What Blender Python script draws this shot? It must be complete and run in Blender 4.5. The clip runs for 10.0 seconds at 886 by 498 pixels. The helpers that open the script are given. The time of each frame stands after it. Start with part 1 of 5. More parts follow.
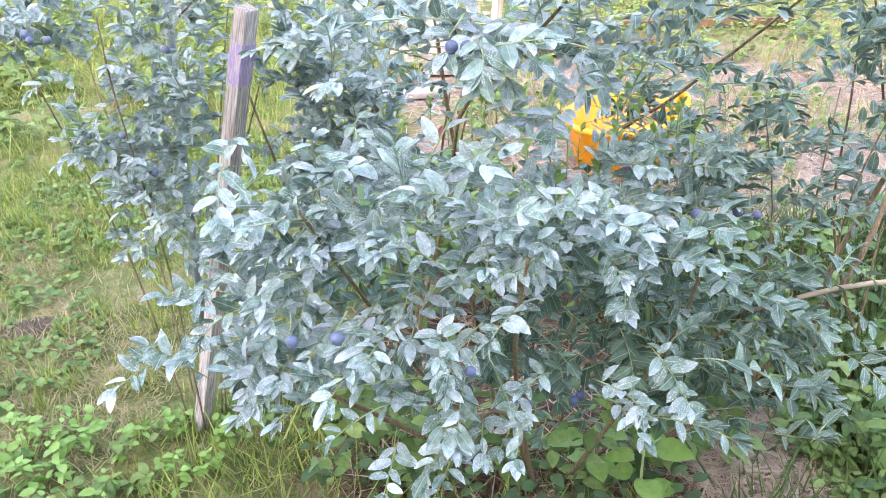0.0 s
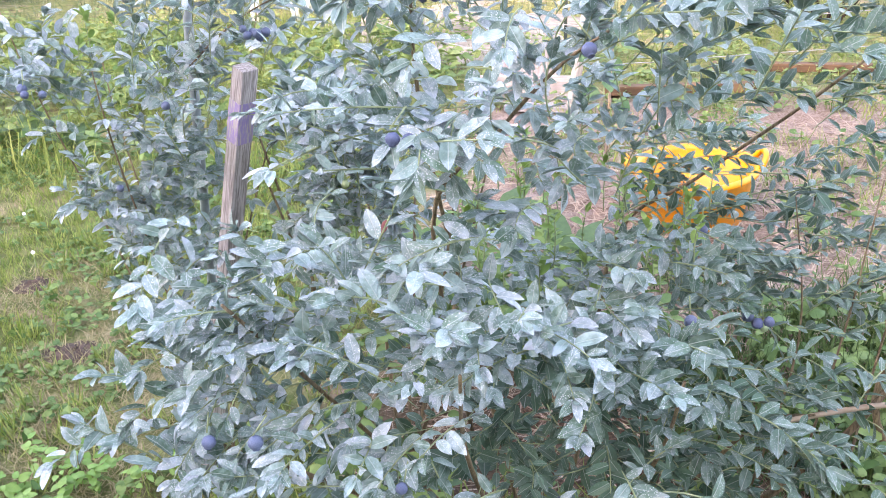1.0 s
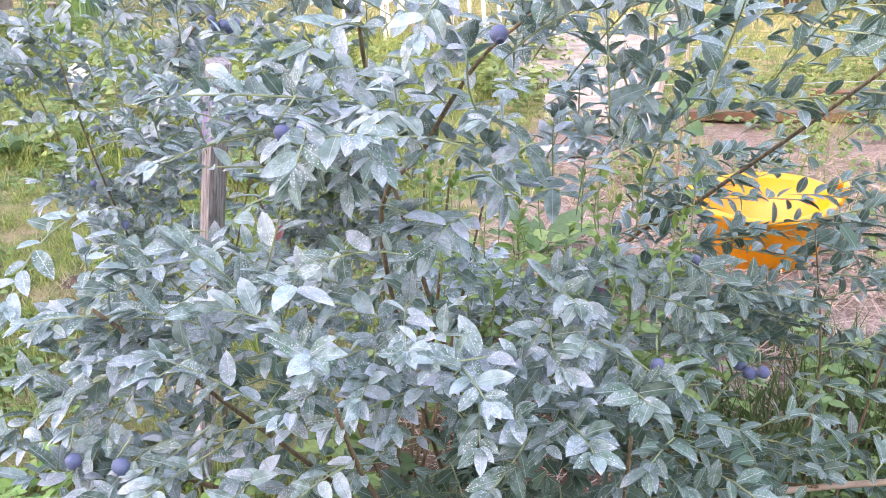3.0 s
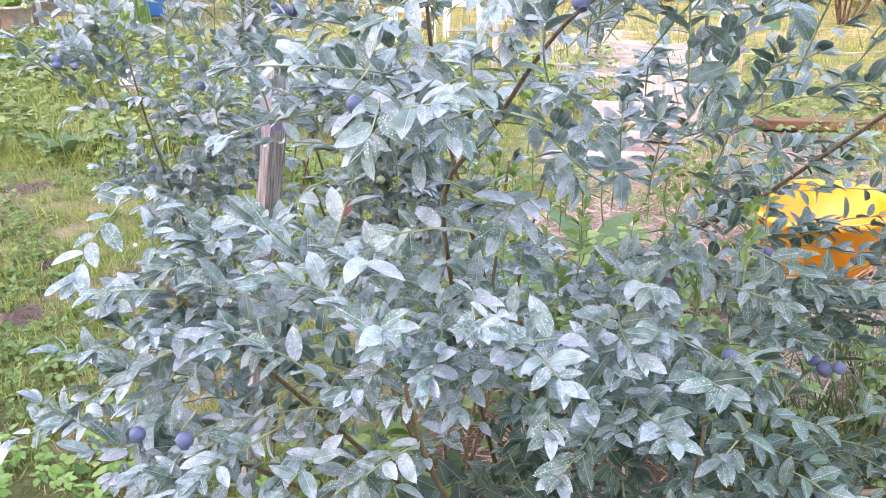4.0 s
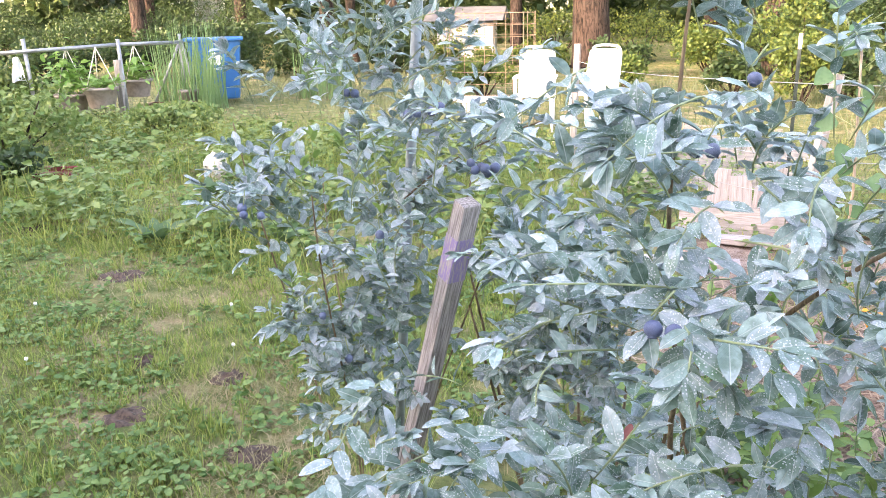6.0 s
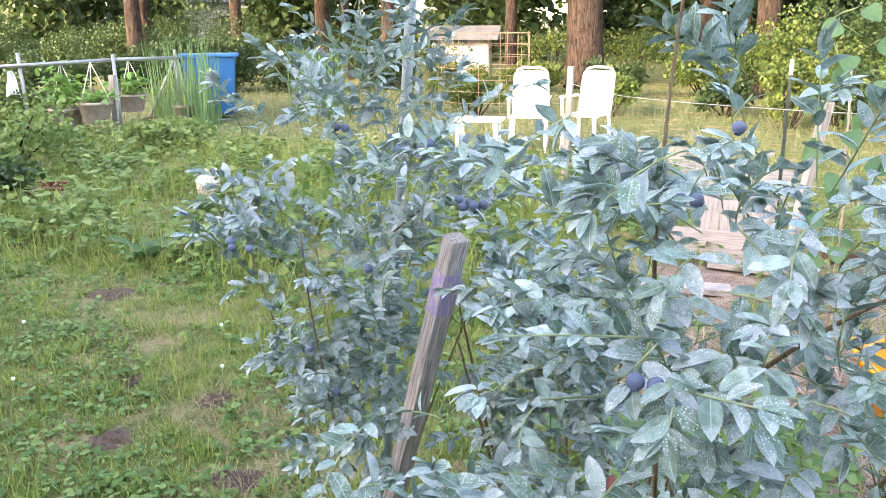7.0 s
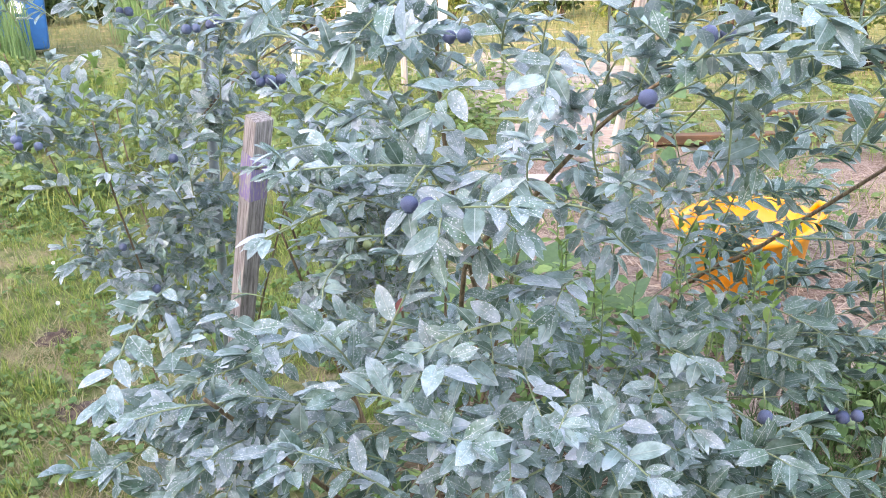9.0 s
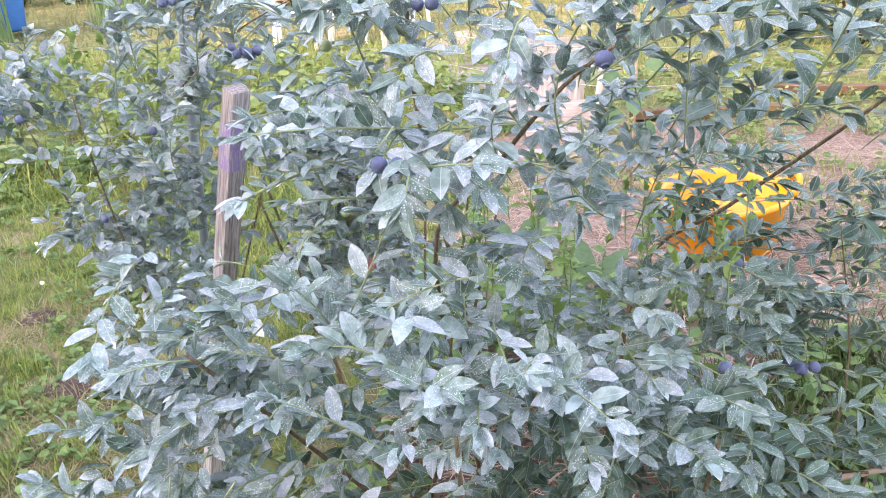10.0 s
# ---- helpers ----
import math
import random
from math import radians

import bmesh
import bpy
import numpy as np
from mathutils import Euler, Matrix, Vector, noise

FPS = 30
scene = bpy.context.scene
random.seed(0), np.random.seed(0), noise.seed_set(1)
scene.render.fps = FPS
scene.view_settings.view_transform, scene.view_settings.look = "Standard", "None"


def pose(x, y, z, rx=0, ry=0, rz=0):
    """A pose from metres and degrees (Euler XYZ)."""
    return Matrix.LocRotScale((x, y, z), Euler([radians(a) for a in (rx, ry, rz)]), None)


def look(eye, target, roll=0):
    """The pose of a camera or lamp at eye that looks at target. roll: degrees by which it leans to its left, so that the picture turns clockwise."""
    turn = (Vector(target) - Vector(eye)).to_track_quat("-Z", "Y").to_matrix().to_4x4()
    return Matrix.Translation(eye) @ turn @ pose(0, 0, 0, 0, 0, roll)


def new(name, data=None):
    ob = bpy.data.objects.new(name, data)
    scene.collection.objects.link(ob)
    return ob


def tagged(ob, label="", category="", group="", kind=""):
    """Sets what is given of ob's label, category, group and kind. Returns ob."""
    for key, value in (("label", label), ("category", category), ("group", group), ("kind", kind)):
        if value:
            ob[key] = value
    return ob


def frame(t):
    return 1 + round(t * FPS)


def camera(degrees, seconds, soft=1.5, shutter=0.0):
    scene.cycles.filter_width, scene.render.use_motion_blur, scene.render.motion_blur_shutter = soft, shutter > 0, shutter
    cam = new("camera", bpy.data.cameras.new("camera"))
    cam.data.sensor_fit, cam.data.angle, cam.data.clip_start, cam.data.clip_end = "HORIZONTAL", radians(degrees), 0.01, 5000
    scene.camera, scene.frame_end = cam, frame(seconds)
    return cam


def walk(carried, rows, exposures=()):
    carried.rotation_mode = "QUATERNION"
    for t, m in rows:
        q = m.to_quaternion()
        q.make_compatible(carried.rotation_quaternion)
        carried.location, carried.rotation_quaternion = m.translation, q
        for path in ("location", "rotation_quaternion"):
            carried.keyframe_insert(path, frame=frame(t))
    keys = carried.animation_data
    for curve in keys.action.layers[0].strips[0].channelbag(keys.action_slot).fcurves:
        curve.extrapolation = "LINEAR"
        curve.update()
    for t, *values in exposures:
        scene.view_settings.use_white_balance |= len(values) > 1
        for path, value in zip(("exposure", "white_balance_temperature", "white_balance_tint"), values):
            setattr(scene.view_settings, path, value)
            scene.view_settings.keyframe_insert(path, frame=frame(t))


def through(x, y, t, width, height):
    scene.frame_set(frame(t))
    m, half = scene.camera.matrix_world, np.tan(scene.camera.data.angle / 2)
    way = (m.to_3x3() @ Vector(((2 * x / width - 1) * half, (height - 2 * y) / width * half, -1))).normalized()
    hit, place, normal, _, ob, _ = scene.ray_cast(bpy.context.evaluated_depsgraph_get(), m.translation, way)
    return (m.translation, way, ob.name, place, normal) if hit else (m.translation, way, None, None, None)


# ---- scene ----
cam = camera(56.8, 10.0, soft=0.75)
PATH = [
    (0, (0.014, 0.055, 1.300), (-0.036, 1.851, 0.421), -3.21),
    (0.5, (0.134, 0.130, 1.316), (-0.059, 1.939, 0.485), -5.30),
    (1, (0.195, 0.185, 1.343), (-0.092, 1.986, 0.523), -2.59),
    (1.5, (0.218, 0.224, 1.335), (-0.035, 2.072, 0.612), -3.50),
    (2, (0.267, 0.258, 1.325), (0.046, 2.110, 0.602), -4.43),
    (2.5, (0.348, 0.312, 1.296), (-0.027, 2.142, 0.582), -4.04),
    (2.7, (0.370, 0.326, 1.292), (-0.088, 2.121, 0.539), -3.41),
    (3.8, (0.348, 0.344, 1.242), (-0.219, 2.101, 0.474), -1.44),
    (4, (0.336, 0.331, 1.244), (-0.274, 2.087, 0.505), -2.11),
    (4.5, (0.284, 0.318, 1.272), (-0.381, 2.073, 0.582), -2.30),
    (5, (0.223, 0.308, 1.298), (-0.417, 2.090, 0.654), -1.53),
    (5.5, (0.128, 0.308, 1.344), (-0.539, 2.095, 0.742), -1.86),
    (5.7, (0.103, 0.325, 1.347), (-0.614, 2.098, 0.760), -1.95),
    (6.8, (0.091, 0.365, 1.399), (-0.640, 2.155, 0.889), -0.15),
    (7, (0.101, 0.358, 1.388), (-0.619, 2.149, 0.863), -0.43),
    (7.5, (0.147, 0.338, 1.358), (-0.448, 2.153, 0.766), -2.52),
    (8, (0.177, 0.342, 1.344), (-0.276, 2.181, 0.700), -2.67),
    (8.5, (0.186, 0.337, 1.326), (-0.224, 2.171, 0.641), -3.10),
    (9, (0.185, 0.339, 1.314), (-0.200, 2.168, 0.602), -3.06),
    (9.5, (0.193, 0.316, 1.298), (-0.174, 2.141, 0.567), -3.33),
    (10, (0.208, 0.302, 1.306), (-0.143, 2.119, 0.547), -3.50),
]
EXPOSURES = [(0.0, 4.18, 8250, 24), (1.0, 3.96, 8200, 30), (2.0, 3.94, 8150, 31), (2.5, 3.94, 8300, 36), (3.9, 4.00, 8400, 36), (4.5, 3.92, 8550, 35), (5.5, 3.86, 8450, 31), (7.0, 3.66, 8100, 19), (8.0, 3.70, 8100, 20), (9.0, 3.79, 8400, 26), (10.0, 3.85, 8500, 32)]
walk(cam, [(t, look(eye, target, roll)) for t, eye, target, roll in PATH], exposures=EXPOSURES)

# ---- light ----
SUN_ELEVATION, SUN_FROM = 20.0, 205.0      # degrees; compass turn of the side the sun stands on (0 = ahead, clockwise)
world = bpy.data.worlds.new("world")
scene.world = world
world.use_nodes = True
wn = world.node_tree.nodes
wn.clear()
w_sky = wn.new("ShaderNodeTexSky")
w_sky.sky_type, w_sky.sun_disc = "NISHITA", False
w_sky.sun_elevation, w_sky.sun_rotation = radians(SUN_ELEVATION), radians(SUN_FROM)
w_sky.air_density, w_sky.dust_density, w_sky.ozone_density = 1.0, 2.0, 1.0
w_bg, w_out = wn.new("ShaderNodeBackground"), wn.new("ShaderNodeOutputWorld")
w_bg.inputs["Strength"].default_value = 0.15
world.node_tree.links.new(w_sky.outputs[0], w_bg.inputs[0])
world.node_tree.links.new(w_bg.outputs[0], w_out.inputs[0])
sun_data = bpy.data.lights.new("sun", "SUN")
sun_data.energy, sun_data.angle, sun_data.color = 0.6, radians(0.5), (1.0, 0.87, 0.68)
sun_ob = new("sun", sun_data)
_a, _e = radians(SUN_FROM), radians(SUN_ELEVATION)
sun_dir = Vector((math.sin(_a) * math.cos(_e), math.cos(_a) * math.cos(_e), math.sin(_e)))
sun_ob.matrix_world = look(sun_dir * 60, (0, 0, 0))


# ---- materials ----
class Mat:
    """A small builder of node materials."""

    def __init__(self, name, rough=0.6, metal=0.0, spec=0.5):
        self.m = bpy.data.materials.new(name)
        self.m.use_nodes = True
        self.t = self.m.node_tree
        self.b = self.t.nodes["Principled BSDF"]
        self.b.inputs["Roughness"].default_value = rough
        self.b.inputs["Metallic"].default_value = metal
        self.b.inputs["Specular IOR Level"].default_value = spec
        self.geo = None

    def node(self, kind, **sets):
        n = self.t.nodes.new(kind)
        for k, v in sets.items():
            setattr(n, k, v)
        return n

    def put(self, socket, value):
        if isinstance(value, bpy.types.NodeSocket):
            self.t.links.new(value, socket)
        elif isinstance(value, tuple) and len(value) == 3 and socket.type == "RGBA":
            socket.default_value = (*value, 1)
        else:
            socket.default_value = value

    def coords(self, kind="Object", stretch=(1, 1, 1)):
        tc = self.node("ShaderNodeTexCoord")
        mp = self.node("ShaderNodeMapping")
        mp.inputs["Scale"].default_value = stretch
        self.put(mp.inputs["Vector"], tc.outputs[kind])
        return mp.outputs[0]

    def noise(self, scale, detail=4.0, vec=None, rough=0.55, distort=0.0):
        n = self.node("ShaderNodeTexNoise")
        self.put(n.inputs["Scale"], scale)
        self.put(n.inputs["Detail"], detail)
        self.put(n.inputs["Roughness"], rough)
        self.put(n.inputs["Distortion"], distort)
        if vec is not None:
            self.put(n.inputs["Vector"], vec)
        return n.outputs["Fac"]

    def step(self, fac, lo, hi, a=0.0, b=1.0):
        n = self.node("ShaderNodeMapRange", interpolation_type="SMOOTHSTEP")
        for k, v in (("Value", fac), ("From Min", lo), ("From Max", hi), ("To Min", a), ("To Max", b)):
            self.put(n.inputs[k], v)
        return n.outputs[0]

    def mix(self, fac, a, b, blend="MIX"):
        n = self.node("ShaderNodeMix", data_type="RGBA", blend_type=blend)
        self.put(n.inputs[0], fac)
        self.put(n.inputs[6], a)
        self.put(n.inputs[7], b)
        return n.outputs[2]

    def math(self, op, a, b=0.0):
        n = self.node("ShaderNodeMath", operation=op)
        self.put(n.inputs[0], a)
        self.put(n.inputs[1], b)
        return n.outputs[0]

    def random(self, per="object"):
        if per == "object":
            return self.node("ShaderNodeObjectInfo").outputs["Random"]
        return self.node("ShaderNodeNewGeometry").outputs["Random Per Island"]

    def bump(self, height, strength=0.3, distance=0.002):
        n = self.node("ShaderNodeBump")
        self.put(n.inputs["Height"], height)
        self.put(n.inputs["Strength"], strength)
        self.put(n.inputs["Distance"], distance)
        self.put(self.b.inputs["Normal"], n.outputs[0])

    def done(self, colour, rough=None, through=0.0):
        self.put(self.b.inputs["Base Color"], colour)
        if rough is not None:
            self.put(self.b.inputs["Roughness"], rough)
        if through > 0:
            out = self.t.nodes["Material Output"]
            tr, mx = self.node("ShaderNodeBsdfTranslucent"), self.node("ShaderNodeMixShader")
            self.put(tr.inputs["Color"], colour)
            mx.inputs[0].default_value = through
            self.t.links.new(self.b.outputs[0], mx.inputs[1])
            self.t.links.new(tr.outputs[0], mx.inputs[2])
            self.t.links.new(mx.outputs[0], out.inputs["Surface"])
        return self.m


def sprayed_leaf(name, per, dust=1.0, green=(0.052, 0.126, 0.068)):
    """Blueberry leaf under a dried, whitish spray film, with dots, a pale midrib and a whitened tip."""
    m = Mat(name, 0.4, spec=0.34)
    uv = m.coords("UV")
    sep = m.node("ShaderNodeSeparateXYZ")
    m.put(sep.inputs[0], uv)
    u, v = sep.outputs[0], sep.outputs[1]
    rnd = m.random(per)
    obj = m.coords("Object") if per == "island" else m.coords("UV", (0.02, 0.045, 1))
    shift = m.node("ShaderNodeVectorMath", operation="ADD")
    m.put(shift.inputs[0], obj)
    comb = m.node("ShaderNodeCombineXYZ")
    m.put(comb.inputs[0], m.math("MULTIPLY", rnd, 7.3))
    m.put(comb.inputs[1], m.math("MULTIPLY", rnd, 3.1))
    m.put(shift.inputs[1], comb.outputs[0])
    p = shift.outputs[0]
    other = m.math("FRACT", m.math("MULTIPLY", rnd, 17.31))
    side = m.math("ABSOLUTE", m.math("SUBTRACT", u, 0.5))
    rib = m.step(side, 0.010, 0.04, 1.0, 0.0)
    herring = m.math("SINE", m.math("MULTIPLY", m.math("SUBTRACT", v, m.math("MULTIPLY", side, 0.8)), 44.0))
    veins = m.step(herring, 0.7, 1.0)
    film = m.step(m.noise(70, 3, p, 0.6), 0.3, 0.72)
    vor = m.node("ShaderNodeTexVoronoi")
    m.put(vor.inputs["Vector"], p)
    m.put(vor.inputs["Scale"], 400.0)
    dots = m.math("MULTIPLY", m.step(vor.outputs["Distance"], 0.24, 0.38, 1.0, 0.0), m.step(m.noise(150, 2, p), 0.36, 0.54))
    dots = m.math("MULTIPLY", dots, m.step(other, 0.05, 0.45))
    tip = m.math("MULTIPLY", m.step(m.math("ADD", v, m.math("MULTIPLY", m.math("SUBTRACT", film, 0.5), 0.35)), 0.5, 1.0), m.step(rnd, 0.1, 0.7))
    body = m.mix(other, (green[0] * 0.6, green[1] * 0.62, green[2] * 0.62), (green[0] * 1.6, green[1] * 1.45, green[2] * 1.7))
    where = m.step(m.noise(5.0, 2, m.coords("Object")), 0.36, 0.6, 0.6, 1.05) if per == "island" else m.step(other, 0.0, 0.5, 0.65, 1.0)
    # film thins towards +x; the darker tone also stands in for shade there
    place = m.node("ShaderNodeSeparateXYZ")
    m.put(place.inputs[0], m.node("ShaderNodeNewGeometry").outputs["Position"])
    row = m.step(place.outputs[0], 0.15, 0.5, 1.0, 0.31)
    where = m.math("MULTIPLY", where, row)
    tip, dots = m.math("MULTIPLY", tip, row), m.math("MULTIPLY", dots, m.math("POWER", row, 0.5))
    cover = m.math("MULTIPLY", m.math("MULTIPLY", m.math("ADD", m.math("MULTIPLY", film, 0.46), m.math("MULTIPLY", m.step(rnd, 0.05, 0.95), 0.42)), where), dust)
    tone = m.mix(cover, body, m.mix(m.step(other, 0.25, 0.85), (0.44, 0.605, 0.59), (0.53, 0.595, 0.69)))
    tone = m.mix(m.math("MULTIPLY", veins, 0.10), tone, (0.08, 0.14, 0.10))
    tone = m.mix(m.math("MULTIPLY", tip, 0.45 * dust), tone, (0.54, 0.59, 0.67))
    tone = m.mix(m.math("MULTIPLY", rib, 0.45), tone, (0.58, 0.64, 0.60))
    tone = m.mix(m.math("MULTIPLY", dots, 0.62 * dust), tone, (0.72, 0.74, 0.80))
    m.bump(m.math("ADD", m.math("MULTIPLY", veins, -0.5), m.math("MULTIPLY", rib, -1.0)), 0.6, 0.0012)
    return m.done(tone, m.step(film, 0.0, 1.0, 0.32, 0.52), 0.17)


def plain_leaf(name, a, b, per="island", rough=0.5, through=0.3):
    m = Mat(name, rough, spec=0.35)
    p = m.coords("Object")
    c = m.mix(m.random(per), a, b)
    c = m.mix(m.step(m.noise(60, 3, p), 0.35, 0.75, 0.0, 0.45), c, (a[0] * 0.6, a[1] * 0.7, a[2] * 0.6))
    return m.done(c, None, through)


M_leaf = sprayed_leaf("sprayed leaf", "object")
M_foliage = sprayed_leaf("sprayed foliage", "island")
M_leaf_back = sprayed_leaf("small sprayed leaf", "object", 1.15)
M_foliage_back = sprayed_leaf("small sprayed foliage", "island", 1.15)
# little film here; the dark green also carries the shade between the leaves
M_inner = sprayed_leaf("hardly sprayed leaf toned for shade", "island", 0.18)
M_young = plain_leaf("young leaf", (0.17, 0.30, 0.07), (0.26, 0.38, 0.12))
M_red = plain_leaf("red leaf", (0.30, 0.09, 0.10), (0.38, 0.15, 0.15))
M_grass = plain_leaf("grass blades", (0.11, 0.20, 0.036), (0.38, 0.40, 0.12), rough=0.55)
M_fargrass = plain_leaf("far grass", (0.10, 0.14, 0.06), (0.22, 0.225, 0.14), rough=0.6)
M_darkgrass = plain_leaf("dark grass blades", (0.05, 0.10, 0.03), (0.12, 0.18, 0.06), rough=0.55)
M_dry = plain_leaf("dry grass", (0.40, 0.34, 0.19), (0.30, 0.23, 0.13), rough=0.8, through=0.1)
M_clover = plain_leaf("clover", (0.06, 0.14, 0.036), (0.21, 0.30, 0.09), rough=0.6)
M_weed = plain_leaf("weed leaf", (0.10, 0.18, 0.05), (0.24, 0.30, 0.10))
M_bigleaf = plain_leaf("broad leaf", (0.14, 0.29, 0.06), (0.24, 0.39, 0.11))
M_bean = plain_leaf("bean leaf", (0.06, 0.15, 0.07), (0.11, 0.22, 0.10), "object")
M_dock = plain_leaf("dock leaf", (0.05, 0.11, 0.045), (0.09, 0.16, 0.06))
M_shrub = plain_leaf("shrub leaf", (0.045, 0.095, 0.025), (0.18, 0.22, 0.05))
# dark green for crowns; on the left shrubs it also stands in for shade
M_tree = plain_leaf("tree and shaded shrub leaf", (0.022, 0.052, 0.018), (0.066, 0.112, 0.036))
M_woods = plain_leaf("woods leaf", (0.025, 0.06, 0.02), (0.08, 0.12, 0.04))
M_straw = plain_leaf("straw", (0.33, 0.225, 0.165), (0.46, 0.355, 0.27), rough=0.75, through=0.05)
M_needle = plain_leaf("brown needles", (0.13, 0.075, 0.045), (0.25, 0.15, 0.09), rough=0.8, through=0.0)
M_reed = plain_leaf("reed", (0.14, 0.26, 0.10), (0.22, 0.34, 0.16))


def wood_mat(name, dark, light, along=2, scale=30.0, rough=0.8):
    m = Mat(name, rough, spec=0.25)
    stretch = [scale] * 3
    stretch[along] = scale * 0.05
    g = m.noise(1.0, 6, m.coords("Object", tuple(stretch)), 0.65, 0.6)
    c = m.mix(m.step(g, 0.3, 0.7), dark, light)
    c = m.mix(m.step(m.noise(7, 4, m.coords("Object")), 0.5, 0.75, 0.0, 0.5), c, tuple(x * 0.6 for x in dark))
    m.bump(g, 0.6, 0.003)
    return m.done(c)


M_stake = wood_mat("weathered stake", (0.17, 0.145, 0.145), (0.56, 0.51, 0.51), 2, 260)
M_board = wood_mat("grey board", (0.24, 0.21, 0.205), (0.42, 0.385, 0.38), 0, 120)
M_upright = wood_mat("grey upright board", (0.24, 0.21, 0.205), (0.42, 0.385, 0.38), 1, 120)
M_post = wood_mat("grey post", (0.22, 0.19, 0.17), (0.42, 0.38, 0.35), 2, 50)
M_cane = wood_mat("blueberry cane", (0.10, 0.07, 0.045), (0.26, 0.19, 0.12), 2, 300)
M_bark = Mat("bark", 0.9, spec=0.2)
_ridge = M_bark.noise(1.0, 7, M_bark.coords("Object", (16, 16, 3.2)), 0.68, 1.2)
_moss = M_bark.step(M_bark.noise(2.2, 4, M_bark.coords("Object"), 0.6), 0.5, 0.68, 0.0, 0.6)
_tone = M_bark.mix(M_bark.step(_ridge, 0.38, 0.62), (0.012, 0.009, 0.008), (0.085, 0.058, 0.046))
_tone = M_bark.mix(_moss, _tone, (0.055, 0.05, 0.04))
M_bark.bump(_ridge, 1.0, 0.05)
M_bark = M_bark.done(_tone)
M_boxwood = wood_mat("planter board", (0.08, 0.045, 0.027), (0.17, 0.10, 0.06), 0, 30)


def coat(name, colour, rough, vary=0.15, scale=25.0, metal=0.0, spec=0.5):
    m = Mat(name, rough, metal, spec)
    n = m.noise(scale, 5, m.coords("Object"), 0.6)
    c = m.mix(m.step(n, 0.35, 0.7, 0.0, 1.0), colour, tuple(x * (1 - vary) for x in colour))
    m.bump(n, 0.08, 0.002)
    return m.done(c, m.step(n, 0.3, 0.7, rough * 0.9, min(1.0, rough * 1.2)))


M_shoot = coat("green shoot", (0.27, 0.33, 0.17), 0.5, 0.3, 60)
M_paint = Mat("worn purple paint", 0.75, spec=0.25)
_worn = M_paint.step(M_paint.noise(1.0, 5, M_paint.coords("Object", (300, 300, 40)), 0.65), 0.40, 0.55)
_wood = M_paint.mix(M_paint.noise(1.0, 5, M_paint.coords("Object", (420, 420, 20)), 0.65), (0.20, 0.165, 0.165), (0.62, 0.57, 0.57))
M_paint = M_paint.done(M_paint.mix(M_paint.math("MULTIPLY", _worn, 0.85), _wood, (0.27, 0.2, 0.46)))
M_pole = coat("grey green pole", (0.16, 0.20, 0.21), 0.4, 0.3, 40)
M_yellow = coat("yellow plastic", (0.76, 0.27, 0.003), 0.38, 0.12, 12)
M_dark = coat("dark green steel", (0.025, 0.04, 0.035), 0.5, 0.3, 30)
M_blue = coat("blue plastic", (0.008, 0.125, 0.34), 0.4, 0.15, 9)
M_white = coat("white plastic", (0.80, 0.80, 0.79), 0.35, 0.06, 12)
M_pot = coat("weathered pot", (0.34, 0.285, 0.25), 0.7, 0.3, 14)
M_soil = coat("potting soil", (0.06, 0.042, 0.03), 0.95, 0.4, 60)
M_pipe = coat("galvanised pipe", (0.33, 0.335, 0.34), 0.42, 0.2, 20, 0.5)
M_wire = coat("wire", (0.42, 0.42, 0.41), 0.45, 0.2, 40, 0.6)
M_rust = coat("rusty wire", (0.36, 0.25, 0.17), 0.7, 0.3, 30, 0.2)
M_cord = coat("hanger cord", (0.62, 0.58, 0.50), 0.8, 0.2, 50)
M_redplastic = coat("red plastic", (0.19, 0.03, 0.035), 0.6, 0.2, 15)
M_stone = coat("off-white lump coat", (0.66, 0.62, 0.57), 0.85, 0.35, 20)
M_dirt = coat("dark crumbly soil", (0.095, 0.06, 0.042), 0.97, 0.7, 70)
M_sand = coat("pale sand toned for sun", (0.27, 0.23, 0.185), 0.95, 0.45, 6)
M_wall = coat("added wall render", (0.62, 0.60, 0.56), 0.85, 0.12, 3)
M_siding = coat("pale siding", (0.45, 0.46, 0.47), 0.7, 0.1, 3)
M_roof = coat("grey roof", (0.16, 0.16, 0.17), 0.85, 0.25, 6)
M_glass = coat("dark window glass", (0.03, 0.04, 0.05), 0.08, 0.1, 2)
M_greenberry = coat("unripe berry", (0.28, 0.36, 0.20), 0.5, 0.2, 200)
M_pinkberry = coat("half-ripe berry", (0.30, 0.12, 0.20), 0.5, 0.3, 200)


def berry_mat():
    m = Mat("ripe blueberry", 0.55, spec=0.3)
    p = m.coords("Object")
    bloom = m.step(m.noise(140, 4, p, 0.6), 0.3, 0.68)
    c = m.mix(bloom, (0.04, 0.052, 0.105), (0.165, 0.215, 0.32))
    c = m.mix(m.math("MULTIPLY", m.random(), 0.5), c, (0.05, 0.06, 0.14))
    return m.done(c)


M_berry = berry_mat()


